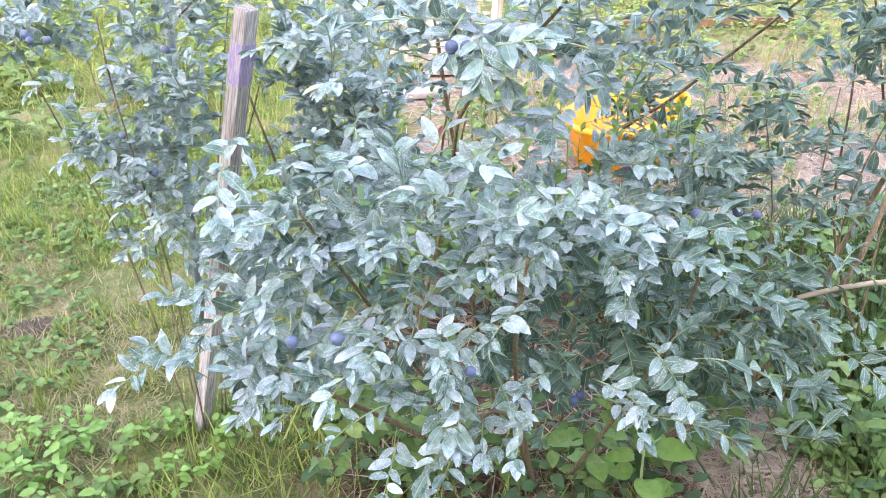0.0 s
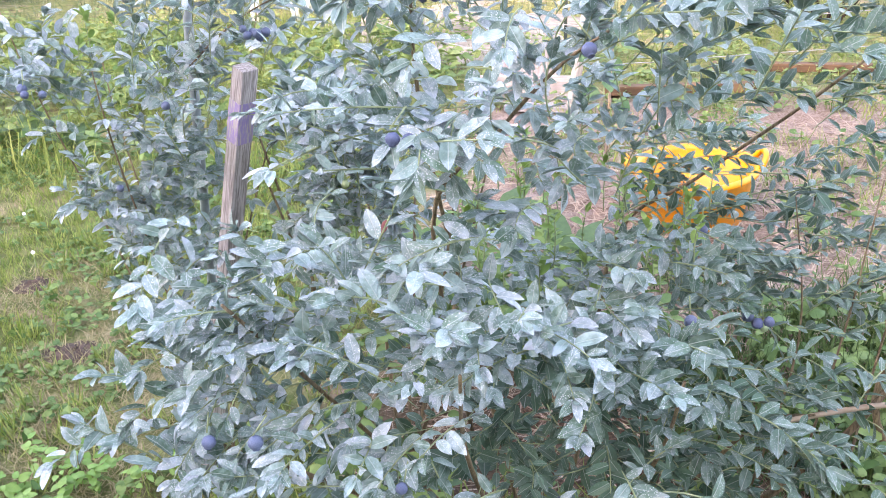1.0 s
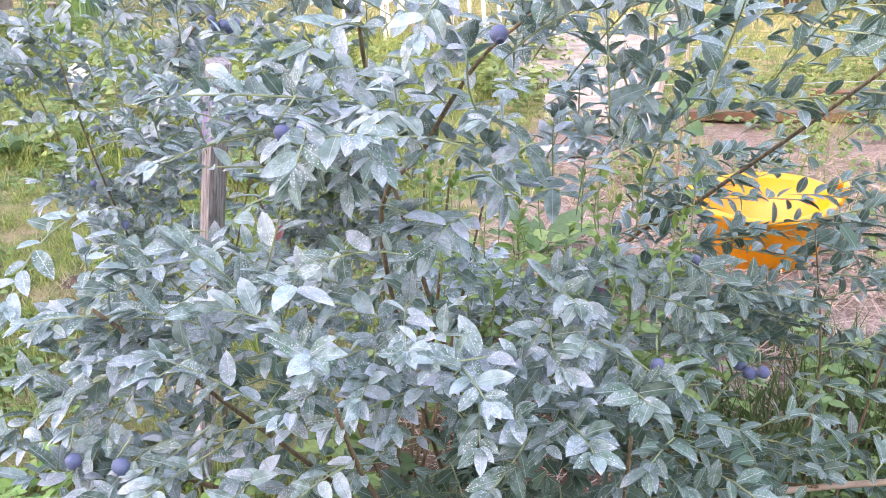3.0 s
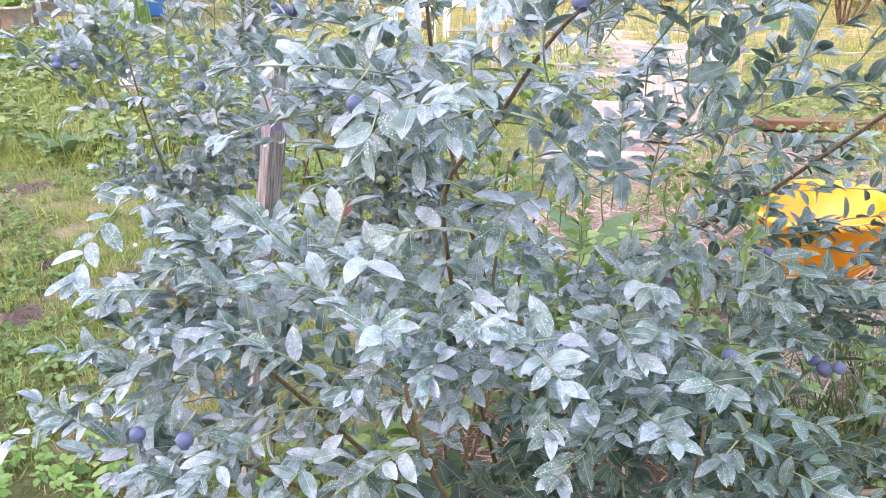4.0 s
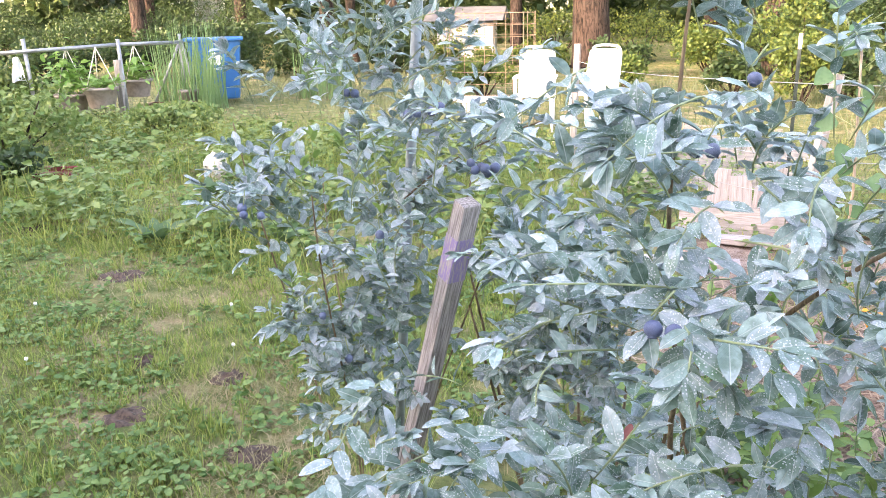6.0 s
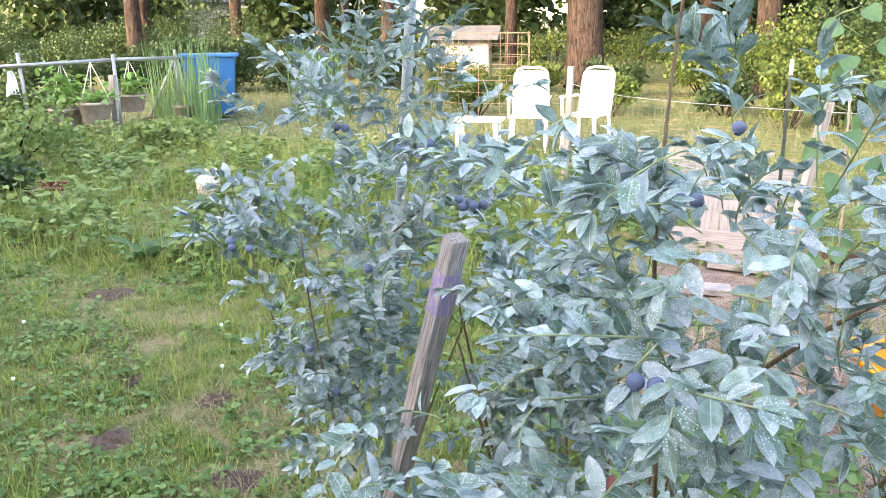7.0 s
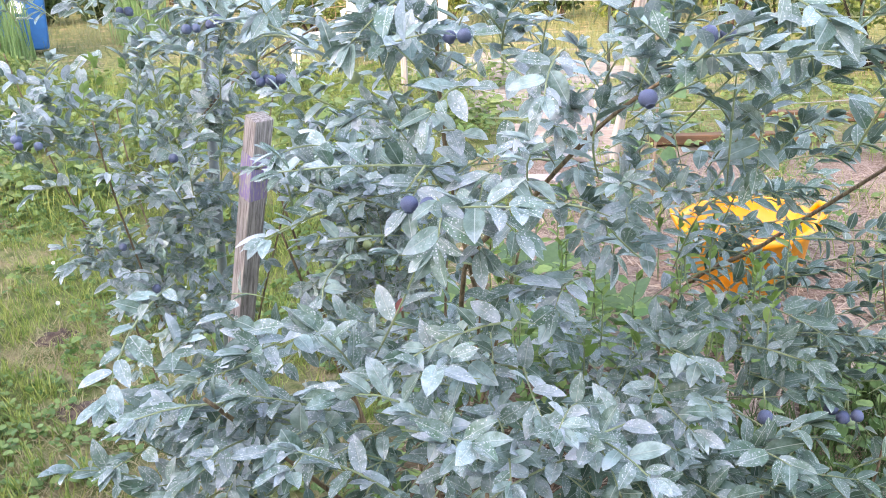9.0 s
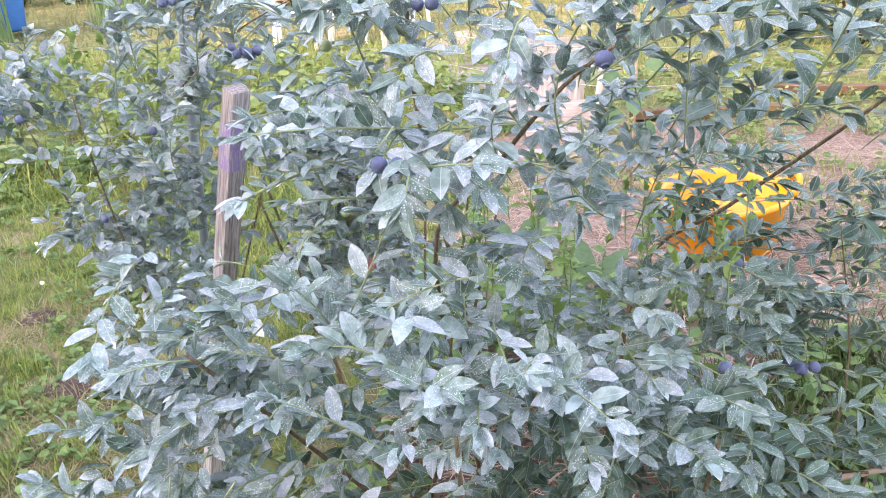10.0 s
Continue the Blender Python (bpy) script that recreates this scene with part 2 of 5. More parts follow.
def ground_mat():
    """Lawn soil, bare dirt and a strawy mulch bed along the bushes, told apart by where they lie."""
    m = Mat("ground", 0.95, spec=0.15)
    p = m.coords("Object")
    sep = m.node("ShaderNodeSeparateXYZ")
    m.put(sep.inputs[0], p)
    fine, mid, big = m.noise(90, 6, p, 0.7), m.noise(9, 5, p, 0.6), m.noise(1.3, 4, p, 0.6)
    lawn = m.mix(m.step(mid, 0.35, 0.65), (0.10, 0.13, 0.04), (0.22, 0.215, 0.09))
    lawn = m.mix(m.step(m.noise(2.6, 4, p, 0.65), 0.52, 0.64, 0.0, 0.85), lawn, (0.36, 0.27, 0.17))
    lawn = m.mix(m.step(m.noise(3.7, 3, p, 0.6), 0.63, 0.7, 0.0, 0.9), lawn, (0.10, 0.065, 0.045))
    lawn = m.mix(m.step(fine, 0.42, 0.68, 0.0, 0.55), lawn, (0.06, 0.07, 0.025))
    mulch = m.mix(m.step(fine, 0.35, 0.65), (0.13, 0.08, 0.055), (0.33, 0.245, 0.20))
    mulch = m.mix(m.step(mid, 0.45, 0.7, 0.0, 0.7), mulch, (0.37, 0.285, 0.245))
    wob = m.math("MULTIPLY", m.math("SUBTRACT", big, 0.5), 1.4)
    inx = m.step(m.math("ADD", sep.outputs[0], wob), -0.55, -0.15)
    iny = m.step(m.math("ADD", sep.outputs[1], wob), 5.2, 6.4, 1.0, 0.0)
    near = m.step(m.math("ADD", sep.outputs[1], wob), 0.55, 0.95)
    east = m.step(m.math("ADD", sep.outputs[0], wob), 2.7, 3.3, 1.0, 0.0)
    # brown needles round the bush foot, toned darker to deepen the shade beneath
    reach = m.node("ShaderNodeVectorMath", operation="DISTANCE")
    m.put(reach.inputs[0], p)
    reach.inputs[1].default_value = (0.25, 1.55, 0.0)
    needles = m.mix(m.step(fine, 0.35, 0.65), (0.055, 0.034, 0.024), (0.17, 0.105, 0.07))
    mulch = m.mix(m.step(m.math("ADD", reach.outputs["Value"], wob), 0.65, 0.95, 0.9, 0.0), mulch, needles)
    c = m.mix(m.math("MULTIPLY", m.math("MULTIPLY", inx, iny), m.math("MULTIPLY", near, east)), lawn, mulch)
    m.bump(m.math("ADD", fine, m.math("MULTIPLY", mid, 2.0)), 0.9, 0.02)
    return m.done(c)


M_ground = ground_mat()


# ---- mesh helpers ----
def raw_mesh(name, verts, faces, material, uv=None, smooth=True):
    me = bpy.data.meshes.new(name)
    me.from_pydata([tuple(v) for v in verts], [], faces)
    if uv is not None:
        layer = me.uv_layers.new(name="UVMap")
        idx = np.empty(len(me.loops), dtype=np.int32)
        me.loops.foreach_get("vertex_index", idx)
        layer.data.foreach_set("uv", np.asarray(uv, dtype=np.float32)[idx].ravel())
    if smooth:
        me.polygons.foreach_set("use_smooth", np.ones(len(me.polygons), dtype=bool))
    me.materials.append(material)
    me.update()
    return me


def many(name, base, mats, places, material, smooth=True):
    """One mesh of many copies of base = (verts, quads, uv): mats (n, 3, 3), places (n, 3)."""
    v0, f0, uv0 = base
    v0, f0 = np.asarray(v0), np.asarray(f0)
    n, k = len(places), len(v0)
    v = np.einsum("nij,kj->nki", np.asarray(mats), v0) + np.asarray(places)[:, None, :]
    f = f0[None] + (np.arange(n) * k)[:, None, None]
    me = bpy.data.meshes.new(name)
    me.vertices.add(n * k)
    me.vertices.foreach_set("co", v.astype(np.float32).ravel())
    q = f0.shape[1]
    me.loops.add(n * len(f0) * q)
    me.loops.foreach_set("vertex_index", f.astype(np.int32).ravel())
    me.polygons.add(n * len(f0))
    me.polygons.foreach_set("loop_start", np.arange(0, n * len(f0) * q, q, dtype=np.int32))
    if uv0 is not None:
        layer = me.uv_layers.new(name="UVMap")
        layer.data.foreach_set("uv", np.tile(np.asarray(uv0, dtype=np.float32)[f0.ravel()], (n, 1)).ravel())
    me.polygons.foreach_set("use_smooth", np.full(n * len(f0), smooth, dtype=bool))
    me.materials.append(material)
    me.update(calc_edges=True)
    me.validate()
    return me


def part(name, bm, material, parent, label=""):
    """Links a bmesh or a mesh as one object under a thing or a part."""
    if isinstance(bm, bmesh.types.BMesh):
        me = bpy.data.meshes.new(name)
        bm.to_mesh(me)
        bm.free()
        me.materials.append(material)
    else:
        me = bm
    ob = new(name, me)
    ob.parent = parent
    return tagged(ob, label)


def thing(name, m, label, category, group="", kind=""):
    ob = new(name)
    ob.empty_display_size = 0.1
    ob.matrix_basis = m
    return tagged(ob, label, category, group, kind)


def box(sx, sy, sz, at=(0, 0, 0), bevel=0.004, turn=None):
    bm = bmesh.new()
    bmesh.ops.create_cube(bm, size=1.0, matrix=Matrix.Diagonal((sx, sy, sz, 1)))
    if bevel:
        bmesh.ops.bevel(bm, geom=bm.edges[:], offset=bevel, segments=2, affect="EDGES", profile=0.6)
    bmesh.ops.transform(bm, matrix=Matrix.Translation(at) @ (turn or Matrix()), verts=bm.verts)
    return bm


def tube(points, radii, sides=7, smooth_steps=0):
    """A tapered tube along points, as verts and quads, with closed ends."""
    pts = [Vector(p) for p in points]
    if smooth_steps:
        fine, rr = [], []
        for i in range(len(pts) - 1):
            a, b, c, d = pts[max(i - 1, 0)], pts[i], pts[i + 1], pts[min(i + 2, len(pts) - 1)]
            for s in range(smooth_steps):
                t = s / smooth_steps
                fine.append(0.5 * (2 * b + (c - a) * t + (2 * a - 5 * b + 4 * c - d) * t * t + (3 * b - a - 3 * c + d) * t ** 3))
                rr.append(radii[i] * (1 - t) + radii[i + 1] * t)
        pts, radii = fine + [pts[-1]], rr + [radii[-1]]
    verts, faces = [], []
    ref = Vector((0.31, 0.17, 0.93))
    for i, p in enumerate(pts):
        d = (pts[min(i + 1, len(pts) - 1)] - pts[max(i - 1, 0)]).normalized()
        x = d.cross(ref).normalized() if abs(d.dot(ref)) < 0.98 else d.cross(Vector((1, 0, 0))).normalized()
        y = d.cross(x)
        for k in range(sides):
            a = 2 * math.pi * k / sides
            verts.append(p + (x * math.cos(a) + y * math.sin(a)) * radii[i])
    for i in range(len(pts) - 1):
        for k in range(sides):
            k2 = (k + 1) % sides
            faces.append((i * sides + k, i * sides + k2, (i + 1) * sides + k2, (i + 1) * sides + k))
    faces.append(tuple(range(sides - 1, -1, -1)))
    faces.append(tuple((len(pts) - 1) * sides + k for k in range(sides)))
    return verts, faces


def tube_mesh(name, points, radii, material, sides=7, smooth_steps=0):
    v, f = tube(points, radii, sides, smooth_steps)
    return raw_mesh(name, v, f, material)


def lathe(profile, sides=28):
    """A turned shape from (radius, height) pairs."""
    bm = bmesh.new()
    rings = []
    for r, z in profile:
        rings.append([bm.verts.new((r * math.cos(2 * math.pi * k / sides), r * math.sin(2 * math.pi * k / sides), z)) for k in range(sides)])
    for a, b in zip(rings, rings[1:]):
        for k in range(sides):
            bm.faces.new((a[k], a[(k + 1) % sides], b[(k + 1) % sides], b[k]))
    bm.faces.new(rings[0][::-1])
    bm.faces.new(rings[-1])
    for f in bm.faces:
        f.smooth = True
    bmesh.ops.recalc_face_normals(bm, faces=bm.faces[:])
    return bm


def leaf_base(width=0.42, fold=0.18, curl=0.22, wave=0.0, rows=7, cols=5, sharp=0.9, stalk=0.05):
    """A unit leaf along +y, face up +z: verts, quads, uv."""
    v, uv, f = [], [], []
    for i in range(rows):
        t = 0.5 - 0.5 * math.cos(math.pi * i / (rows - 1))
        q = t ** sharp
        w = width * 0.5 * max(0.012, (4 * q * (1 - q)) ** (0.55 + 0.35 * t))
        for j in range(cols):
            s = 2 * j / (cols - 1) - 1
            z = fold * abs(s) * w - curl * t * t + wave * math.sin(7 * t + 1.5 * s) * abs(s) * 0.05
            v.append((s * w, stalk + t * (1 - 0.12 * curl), z))
            uv.append((0.5 + 0.5 * s * w / (width * 0.5), t))
    for i in range(rows - 1):
        for j in range(cols - 1):
            a = i * cols + j
            f.append((a, a + 1, a + cols + 1, a + cols))
    return np.array(v), np.array(f), np.array(uv)


rng = np.random.default_rng(7)


def unit(v):
    v = np.asarray(v, dtype=float)
    return v / max(1e-9, np.linalg.norm(v))


def leaf_frame(direction, up, size):
    y = unit(direction)
    z = unit(np.asarray(up) - np.dot(up, y) * y)
    x = np.cross(y, z)
    return np.stack([x, y, z], axis=1) * size


# ---- large structure ----
def ground_height(x, y):
    near = math.exp(-((x + 1.6) ** 2 + (y - 2.6) ** 2) / 8.0)
    return 0.012 * math.sin(2.1 * x + 0.6) * math.cos(1.7 * y) * (0.4 + near) - 0.01


def build_ground():
    xs = np.concatenate([[-400, -120, -50, -25], np.arange(-14, 8.01, 0.22), [14, 25, 50, 120, 400]])
    ys = np.concatenate([[-400, -120, -40, -15, -6, -2], np.arange(0, 16.01, 0.22), [20, 26, 40, 80, 200, 500]])
    verts = [(x, y, ground_height(x, y) + 0.006 * noise.noise((x * 3, y * 3, 0))) for y in ys for x in xs]
    w = len(xs)
    faces = [(j * w + i, j * w + i + 1, (j + 1) * w + i + 1, (j + 1) * w + i) for j in range(len(ys) - 1) for i in range(w - 1)]
    ob = new("ground", raw_mesh("ground", verts, faces, M_ground))
    return tagged(ob, "patchy lawn with bare dirt and a strawy mulch bed", "ground", kind="structure")


build_ground()

# unseen wall added behind the camera to keep the sun off the bushes
shade_wall = part("shade_wall_back", box(40, 0.3, 5.7, (0, -5.0, 2.85), 0.0), M_wall, None)
tagged(shade_wall, "plain unseen wall added to shade the garden", "wall", kind="structure")


# second, taller wall out of view, added to shade the rack and beyond
tall_shade_wall = part("shade_wall_tall", box(10, 0.3, 9.4, (-17.5, -5.4, 4.7), 0.0), M_wall, None)
tagged(tall_shade_wall, "taller unseen wall added to shade the rack", "wall", kind="structure")


# ---- blueberry bushes ----
class Bush:
    def __init__(self, name, base, core, label, thick, scale, usual):
        self.ob = thing(name, Matrix.Translation(base), label, "bush", "blueberry bushes")
        self.base, self.core = np.array(base), np.array(core)
        self.leaves, self.inner, self.young, self.red = [], [], [], []
        self.thick, self.scale, self.usual = thick, scale, usual

    def local(self, p):
        return tuple(np.asarray(p) - self.base)


NEAR_LEAVES = [leaf_base(0.45, 0.3, 0.12, 0.4, 9), leaf_base(0.41, 0.5, 0.24, 0.6, 9), leaf_base(0.50, 0.2, 0.18, 0.3, 9), leaf_base(0.40, 0.45, -0.04, 0.7, 9)]
FAR_LEAF = leaf_base(0.45, 0.34, 0.15, 0.2, 8, 3)
BERRY = lathe([(0.0005, -0.5), (0.2, -0.47), (0.38, -0.34), (0.49, -0.12), (0.5, 0.05), (0.43, 0.27), (0.3, 0.41), (0.22, 0.45), (0.25, 0.53), (0.2, 0.55), (0.15, 0.45), (0.12, 0.42)], 16)
berry_meshes = {}
for b_name, b_mat in (("berry", M_berry), ("unripe_berry", M_greenberry), ("pink_berry", M_pinkberry)):
    berry_meshes[b_name] = bpy.data.meshes.new(b_name)
    BERRY.to_mesh(berry_meshes[b_name])
    berry_meshes[b_name].materials.append(b_mat)
BERRY.free()


def cane(bush, points, r0, r1, material=None, name="cane"):
    pts = [bush.local(p) for p in points]
    radii = [r0 + (r1 - r0) * i / (len(pts) - 1) for i in range(len(pts))]
    part(name, tube_mesh(name, pts, radii, material or M_cane, 7, 5), None, bush.ob)


def add_leaf(store, p, direction, up, size):
    store.append((leaf_frame(direction, up, size), np.asarray(p)))


def sprig(bush, p0, p1, n, size, arch=0.03, bare=0.2, store=None, droop=0.35, woody=False):
    """A shoot from p0 to p1 with alternate leaves laid out to both sides and a fan of leaves at its tip."""
    store = bush.leaves if store is None else store
    p0, p1 = np.asarray(p0, float), np.asarray(p1, float)
    mid = (p0 + p1) / 2 + np.array([0, 0, arch]) + rng.normal(0, 0.010, 3)
    ts = np.linspace(0, 1, 6)
    pts = [(1 - t) ** 2 * p0 + 2 * t * (1 - t) * mid + t * t * p1 for t in ts]
    me = tube_mesh("shoot", [bush.local(p) for p in pts], [0.0005, 0.0012, 0.0012, 0.001, 0.0009, 0.0006], M_cane if woody else M_shoot, 5)
    part("shoot", me, None, bush.ob)
    turn0, roll = rng.uniform(0, 6.28), rng.normal(0, 0.3)
    face = np.array([0, 0, 1.0]) + rng.normal(0, 0.22, 3)
    tilt = 0.65 if p1[2] < 0.98 else 0.45
    sgn = 1 if rng.random() < 0.5 else -1
    for i in range(n):
        t = bare + (0.97 - bare) * (i + 0.35 * rng.random()) / n
        p = (1 - t) ** 2 * p0 + 2 * t * (1 - t) * mid + t * t * p1
        s = unit(2 * (1 - t) * (mid - p0) + 2 * t * (p1 - mid))
        flat = np.cross(s, [0, 0, 1])
        level = np.linalg.norm(flat)
        side = unit(flat) if level > 0.1 else np.array([1.0, 0, 0])
        rise = np.cross(side, s)
        a = 2.4 * i + turn0 if level < 0.45 else (0.0 if sgn > 0 else math.pi) + roll * sgn + rng.normal(0, 0.5) + (0.9 * sgn if i % 3 == 2 else 0.0)
        radial = side * math.cos(a) + rise * math.sin(a)
        sgn = -sgn
        k = radians(rng.uniform(44, 80) - 14 * t)
        d = s * math.cos(k) + radial * math.sin(k) + np.array([0, 0, -droop * rng.uniform(-0.7, 1.0)])
        up = face + rng.normal(0, 0.3, 3) + tilt * s + (0.25 * rise if level > 0.45 else 0.0)
        bell = 0.74 + 0.34 * math.sin(math.pi * min(1, 0.15 + 0.8 * t))
        add_leaf(store, p, d, up, size * bush.scale * bell * rng.uniform(0.66, 1.15))
    s = unit(p1 - mid)
    side = np.cross(s, [0, 0, 1])
    side = unit(side) if np.linalg.norm(side) > 0.1 else unit(rng.normal(0, 1, 3) * [1, 1, 0.1])
    for spread in (-0.75, 0.05, 0.7, rng.uniform(-0.4, 0.4)):
        d = s + side * (spread + rng.normal(0, 0.12)) + np.array([0, 0, -droop * rng.uniform(-0.4, 0.9)]) + rng.normal(0, 0.16, 3)
        add_leaf(store, p1 - s * rng.uniform(0, 0.008), d, face + tilt * s + rng.normal(0, 0.3, 3), size * bush.scale * rng.uniform(0.62, 0.98))


def spray(bush, centre, radii, n, length, size, leaves=8, lift=0.35, woody=False, droop=0.2, store=None):
    """n shoots whose tips lie in an ellipsoid, growing outwards from the bush's heart."""
    size = 0.5 * size + 0.5 * bush.usual
    radii = np.asarray(radii) * (1.4 if centre[2] > 1.0 else 1.1)
    for _ in range(round(n * bush.thick)):
        q = unit(rng.normal(0, 1, 3)) * rng.random() ** 0.4
        tip = np.asarray(centre) + q * np.asarray(radii)
        out = tip - bush.core
        out[2] *= 0.25
        d = unit(unit(out) + np.array([0, 0, lift]) + rng.normal(0, 0.38, 3))
        ln = length * rng.uniform(0.7, 1.1)
        sprig(bush, tip - d * ln, tip, max(5, int(leaves * 1.1 * rng.uniform(0.8, 1.2))), size * rng.uniform(0.85, 1.12), rng.uniform(0.0, 0.03), 0.12, store, droop, woody)


def berries(bush, at, n, size=0.0165, kind="berry", spread=0.011):
    at = np.asarray(at, float)
    spots = []
    for i in range(n):
        for tries in range(60):
            p = at + rng.normal(0, spread * (0.2 if n == 1 else 0.35 + 0.03 * tries), 3) * [1.2, 0.7, 0.5]
            if all(np.linalg.norm(p - q) > size * 0.92 for q in spots):
                break
        spots.append(p)
        ob = new(kind, berry_meshes[kind])
        ob.parent = bush.ob
        tilt = Euler((radians(180 + rng.uniform(-60, 60)), radians(rng.uniform(-50, 50)), rng.uniform(0, 6)))
        ob.matrix_basis = Matrix.LocRotScale(bush.local(p), tilt, Vector((1, 1, 0.92)) * size * rng.uniform(0.88, 1.1))
    top = at + np.array([rng.normal(0, 0.01), 0.008, 0.035])
    me = tube_mesh("berry_stalk", [bush.local(top), bush.local(at + [0, 0, 0.012])], [0.0011, 0.0009], M_shoot, 5)
    part("berry_stalk", me, None, bush.ob)


def finish(bush, leaf_mat, rest_mat, singles=300):
    """The front leaves become leaves of their own, the rest one foliage mesh."""
    order = sorted(bush.leaves, key=lambda q: q[1][1])
    meshes = [many("leaf", b, [np.eye(3)], [np.zeros(3)], leaf_mat) for b in NEAR_LEAVES]
    for i, (m, p) in enumerate(order[:singles]):
        ob = new("leaf", meshes[i % len(meshes)])
        ob.parent = bush.ob
        full = Matrix([list(r) for r in m]).to_4x4()
        full.translation = bush.local(p)
        ob.matrix_basis = full
    rest = order[singles:]
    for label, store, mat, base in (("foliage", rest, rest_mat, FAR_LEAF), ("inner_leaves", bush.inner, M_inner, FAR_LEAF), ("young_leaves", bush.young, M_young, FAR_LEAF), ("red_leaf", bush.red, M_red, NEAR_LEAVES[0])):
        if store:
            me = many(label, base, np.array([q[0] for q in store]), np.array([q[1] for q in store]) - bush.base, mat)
            ob = part(label, me, None, bush.ob, {"foliage": "", "inner_leaves": "green, hardly sprayed leaves, their dark tone also shading the gaps", "young_leaves": "fresh lime-green shoot tips", "red_leaf": "reddened leaf"}[label])
            if label != "red_leaf":
                tagged(ob, kind="stuff")


# the large front bush
A = Bush("blueberry_bush", (0.16, 1.5, 0), (0.16, 1.55, 0.75), "wide blueberry bush with whitish sprayed grey-green leaves and ripe berries", 1.6, 0.69, 0.053)
cane(A, [(0.12, 1.5, 0), (0.05, 1.42, 0.35), (0.005, 1.29, 0.869), (0.099, 1.2, 1.03), (0.181, 1.12, 1.14), (0.24, 1.09, 1.19)], 0.0046, 0.0016)
cane(A, [(0.2, 1.52, 0), (0.25, 1.58, 0.4), (0.292, 1.567, 0.745), (0.41, 1.5, 0.88), (0.545, 1.402, 1.036), (0.66, 1.36, 1.16)], 0.0052, 0.0018)
cane(A, [(0.14, 1.55, 0), (0.05, 1.5, 0.5), (-0.01, 1.35, 1.0), (-0.01, 1.3, 1.25), (0.0, 1.33, 1.45)], 0.005, 0.0015)
cane(A, [(0.1, 1.48, 0), (-0.05, 1.3, 0.4), (-0.14, 1.08, 0.74), (-0.18, 0.95, 0.92)], 0.0045, 0.002)
cane(A, [(0.15, 1.46, 0), (0.1, 1.2, 0.4), (0.08, 1.02, 0.68), (0.09, 0.92, 0.86)], 0.0055, 0.002)
cane(A, [(0.2, 1.46, 0), (0.3, 1.3, 0.35), (0.34, 1.15, 0.6), (0.35, 1.08, 0.76)], 0.0055, 0.002)
cane(A, [(0.24, 1.5, 0), (0.42, 1.42, 0.3), (0.52, 1.36, 0.5), (0.58, 1.28, 0.58)], 0.0055, 0.002)
cane(A, [(0.08, 1.52, 0), (-0.15, 1.35, 0.3), (-0.28, 1.15, 0.55), (-0.34, 1.0, 0.72)], 0.007, 0.0025)
cane(A, [(0.25, 1.5, 0), (0.5, 1.45, 0.2), (0.683, 1.377, 0.5), (0.8, 1.45, 0.72), (0.88, 1.6, 0.95)], 0.009, 0.0035)
cane(A, [(0.14, 1.5, 0), (0.1, 1.3, 0.3), (0.06, 1.1, 0.5), (0.02, 0.95, 0.6)], 0.006, 0.0022)
for k in range(6):
    t_x, t_z = 0.55 + 0.08 * k, 0.45 + 0.03 * k
    cane(A, [(t_x, 1.45, t_z - 0.15), (t_x + 0.05, 1.47 + 0.02 * k, t_z + 0.15), (t_x + 0.02 + 0.05 * (k % 3), 1.5, t_z + 0.4)], 0.0028, 0.001, None, "twig")
# front mound
spray(A, (-0.16, 0.97, 0.90), (0.12, 0.08, 0.09), 8, 0.16, 0.052, 9, 0.25)
spray(A, (0.04, 0.95, 0.88), (0.14, 0.08, 0.08), 10, 0.17, 0.053, 9, 0.2)
spray(A, (0.22, 1.02, 0.83), (0.13, 0.09, 0.09), 8.5, 0.16, 0.048, 9, 0.2)
spray(A, (0.38, 1.12, 0.74), (0.12, 0.09, 0.09), 7, 0.15, 0.045, 9, 0.2)
spray(A, (0.52, 1.22, 0.60), (0.11, 0.1, 0.12), 6, 0.15, 0.056, 9, 0.2)
spray(A, (-0.22, 1.0, 0.82), (0.07, 0.07, 0.09), 9, 0.15, 0.046, 8, 0.15)
spray(A, (-0.10, 0.92, 0.70), (0.16, 0.07, 0.1), 11, 0.14, 0.045, 8, 0.1)
spray(A, (0.12, 0.95, 0.66), (0.15, 0.08, 0.1), 3.5, 0.14, 0.045, 8, 0.1)
spray(A, (0.32, 1.02, 0.58), (0.15, 0.08, 0.11), 4, 0.14, 0.056, 8, 0.1)
spray(A, (-0.02, 0.9, 0.57), (0.12, 0.06, 0.07), 5, 0.12, 0.055, 7, 0.0)
spray(A, (-0.08, 1.1, 0.89), (0.16, 0.08, 0.06), 6, 0.15, 0.045, 8, 0.4)
spray(A, (0.25, 1.22, 0.83), (0.2, 0.12, 0.08), 11, 0.15, 0.046, 9, 0.45)
spray(A, (0.45, 1.35, 0.76), (0.14, 0.12, 0.07), 9, 0.14, 0.042, 9, 0.4)
spray(A, (0.62, 1.5, 0.68), (0.12, 0.14, 0.1), 6.5, 0.14, 0.042, 8, 0.4)
spray(A, (0.12, 1.3, 0.7), (0.25, 0.15, 0.12), 10, 0.15, 0.043, 8, 0.4)
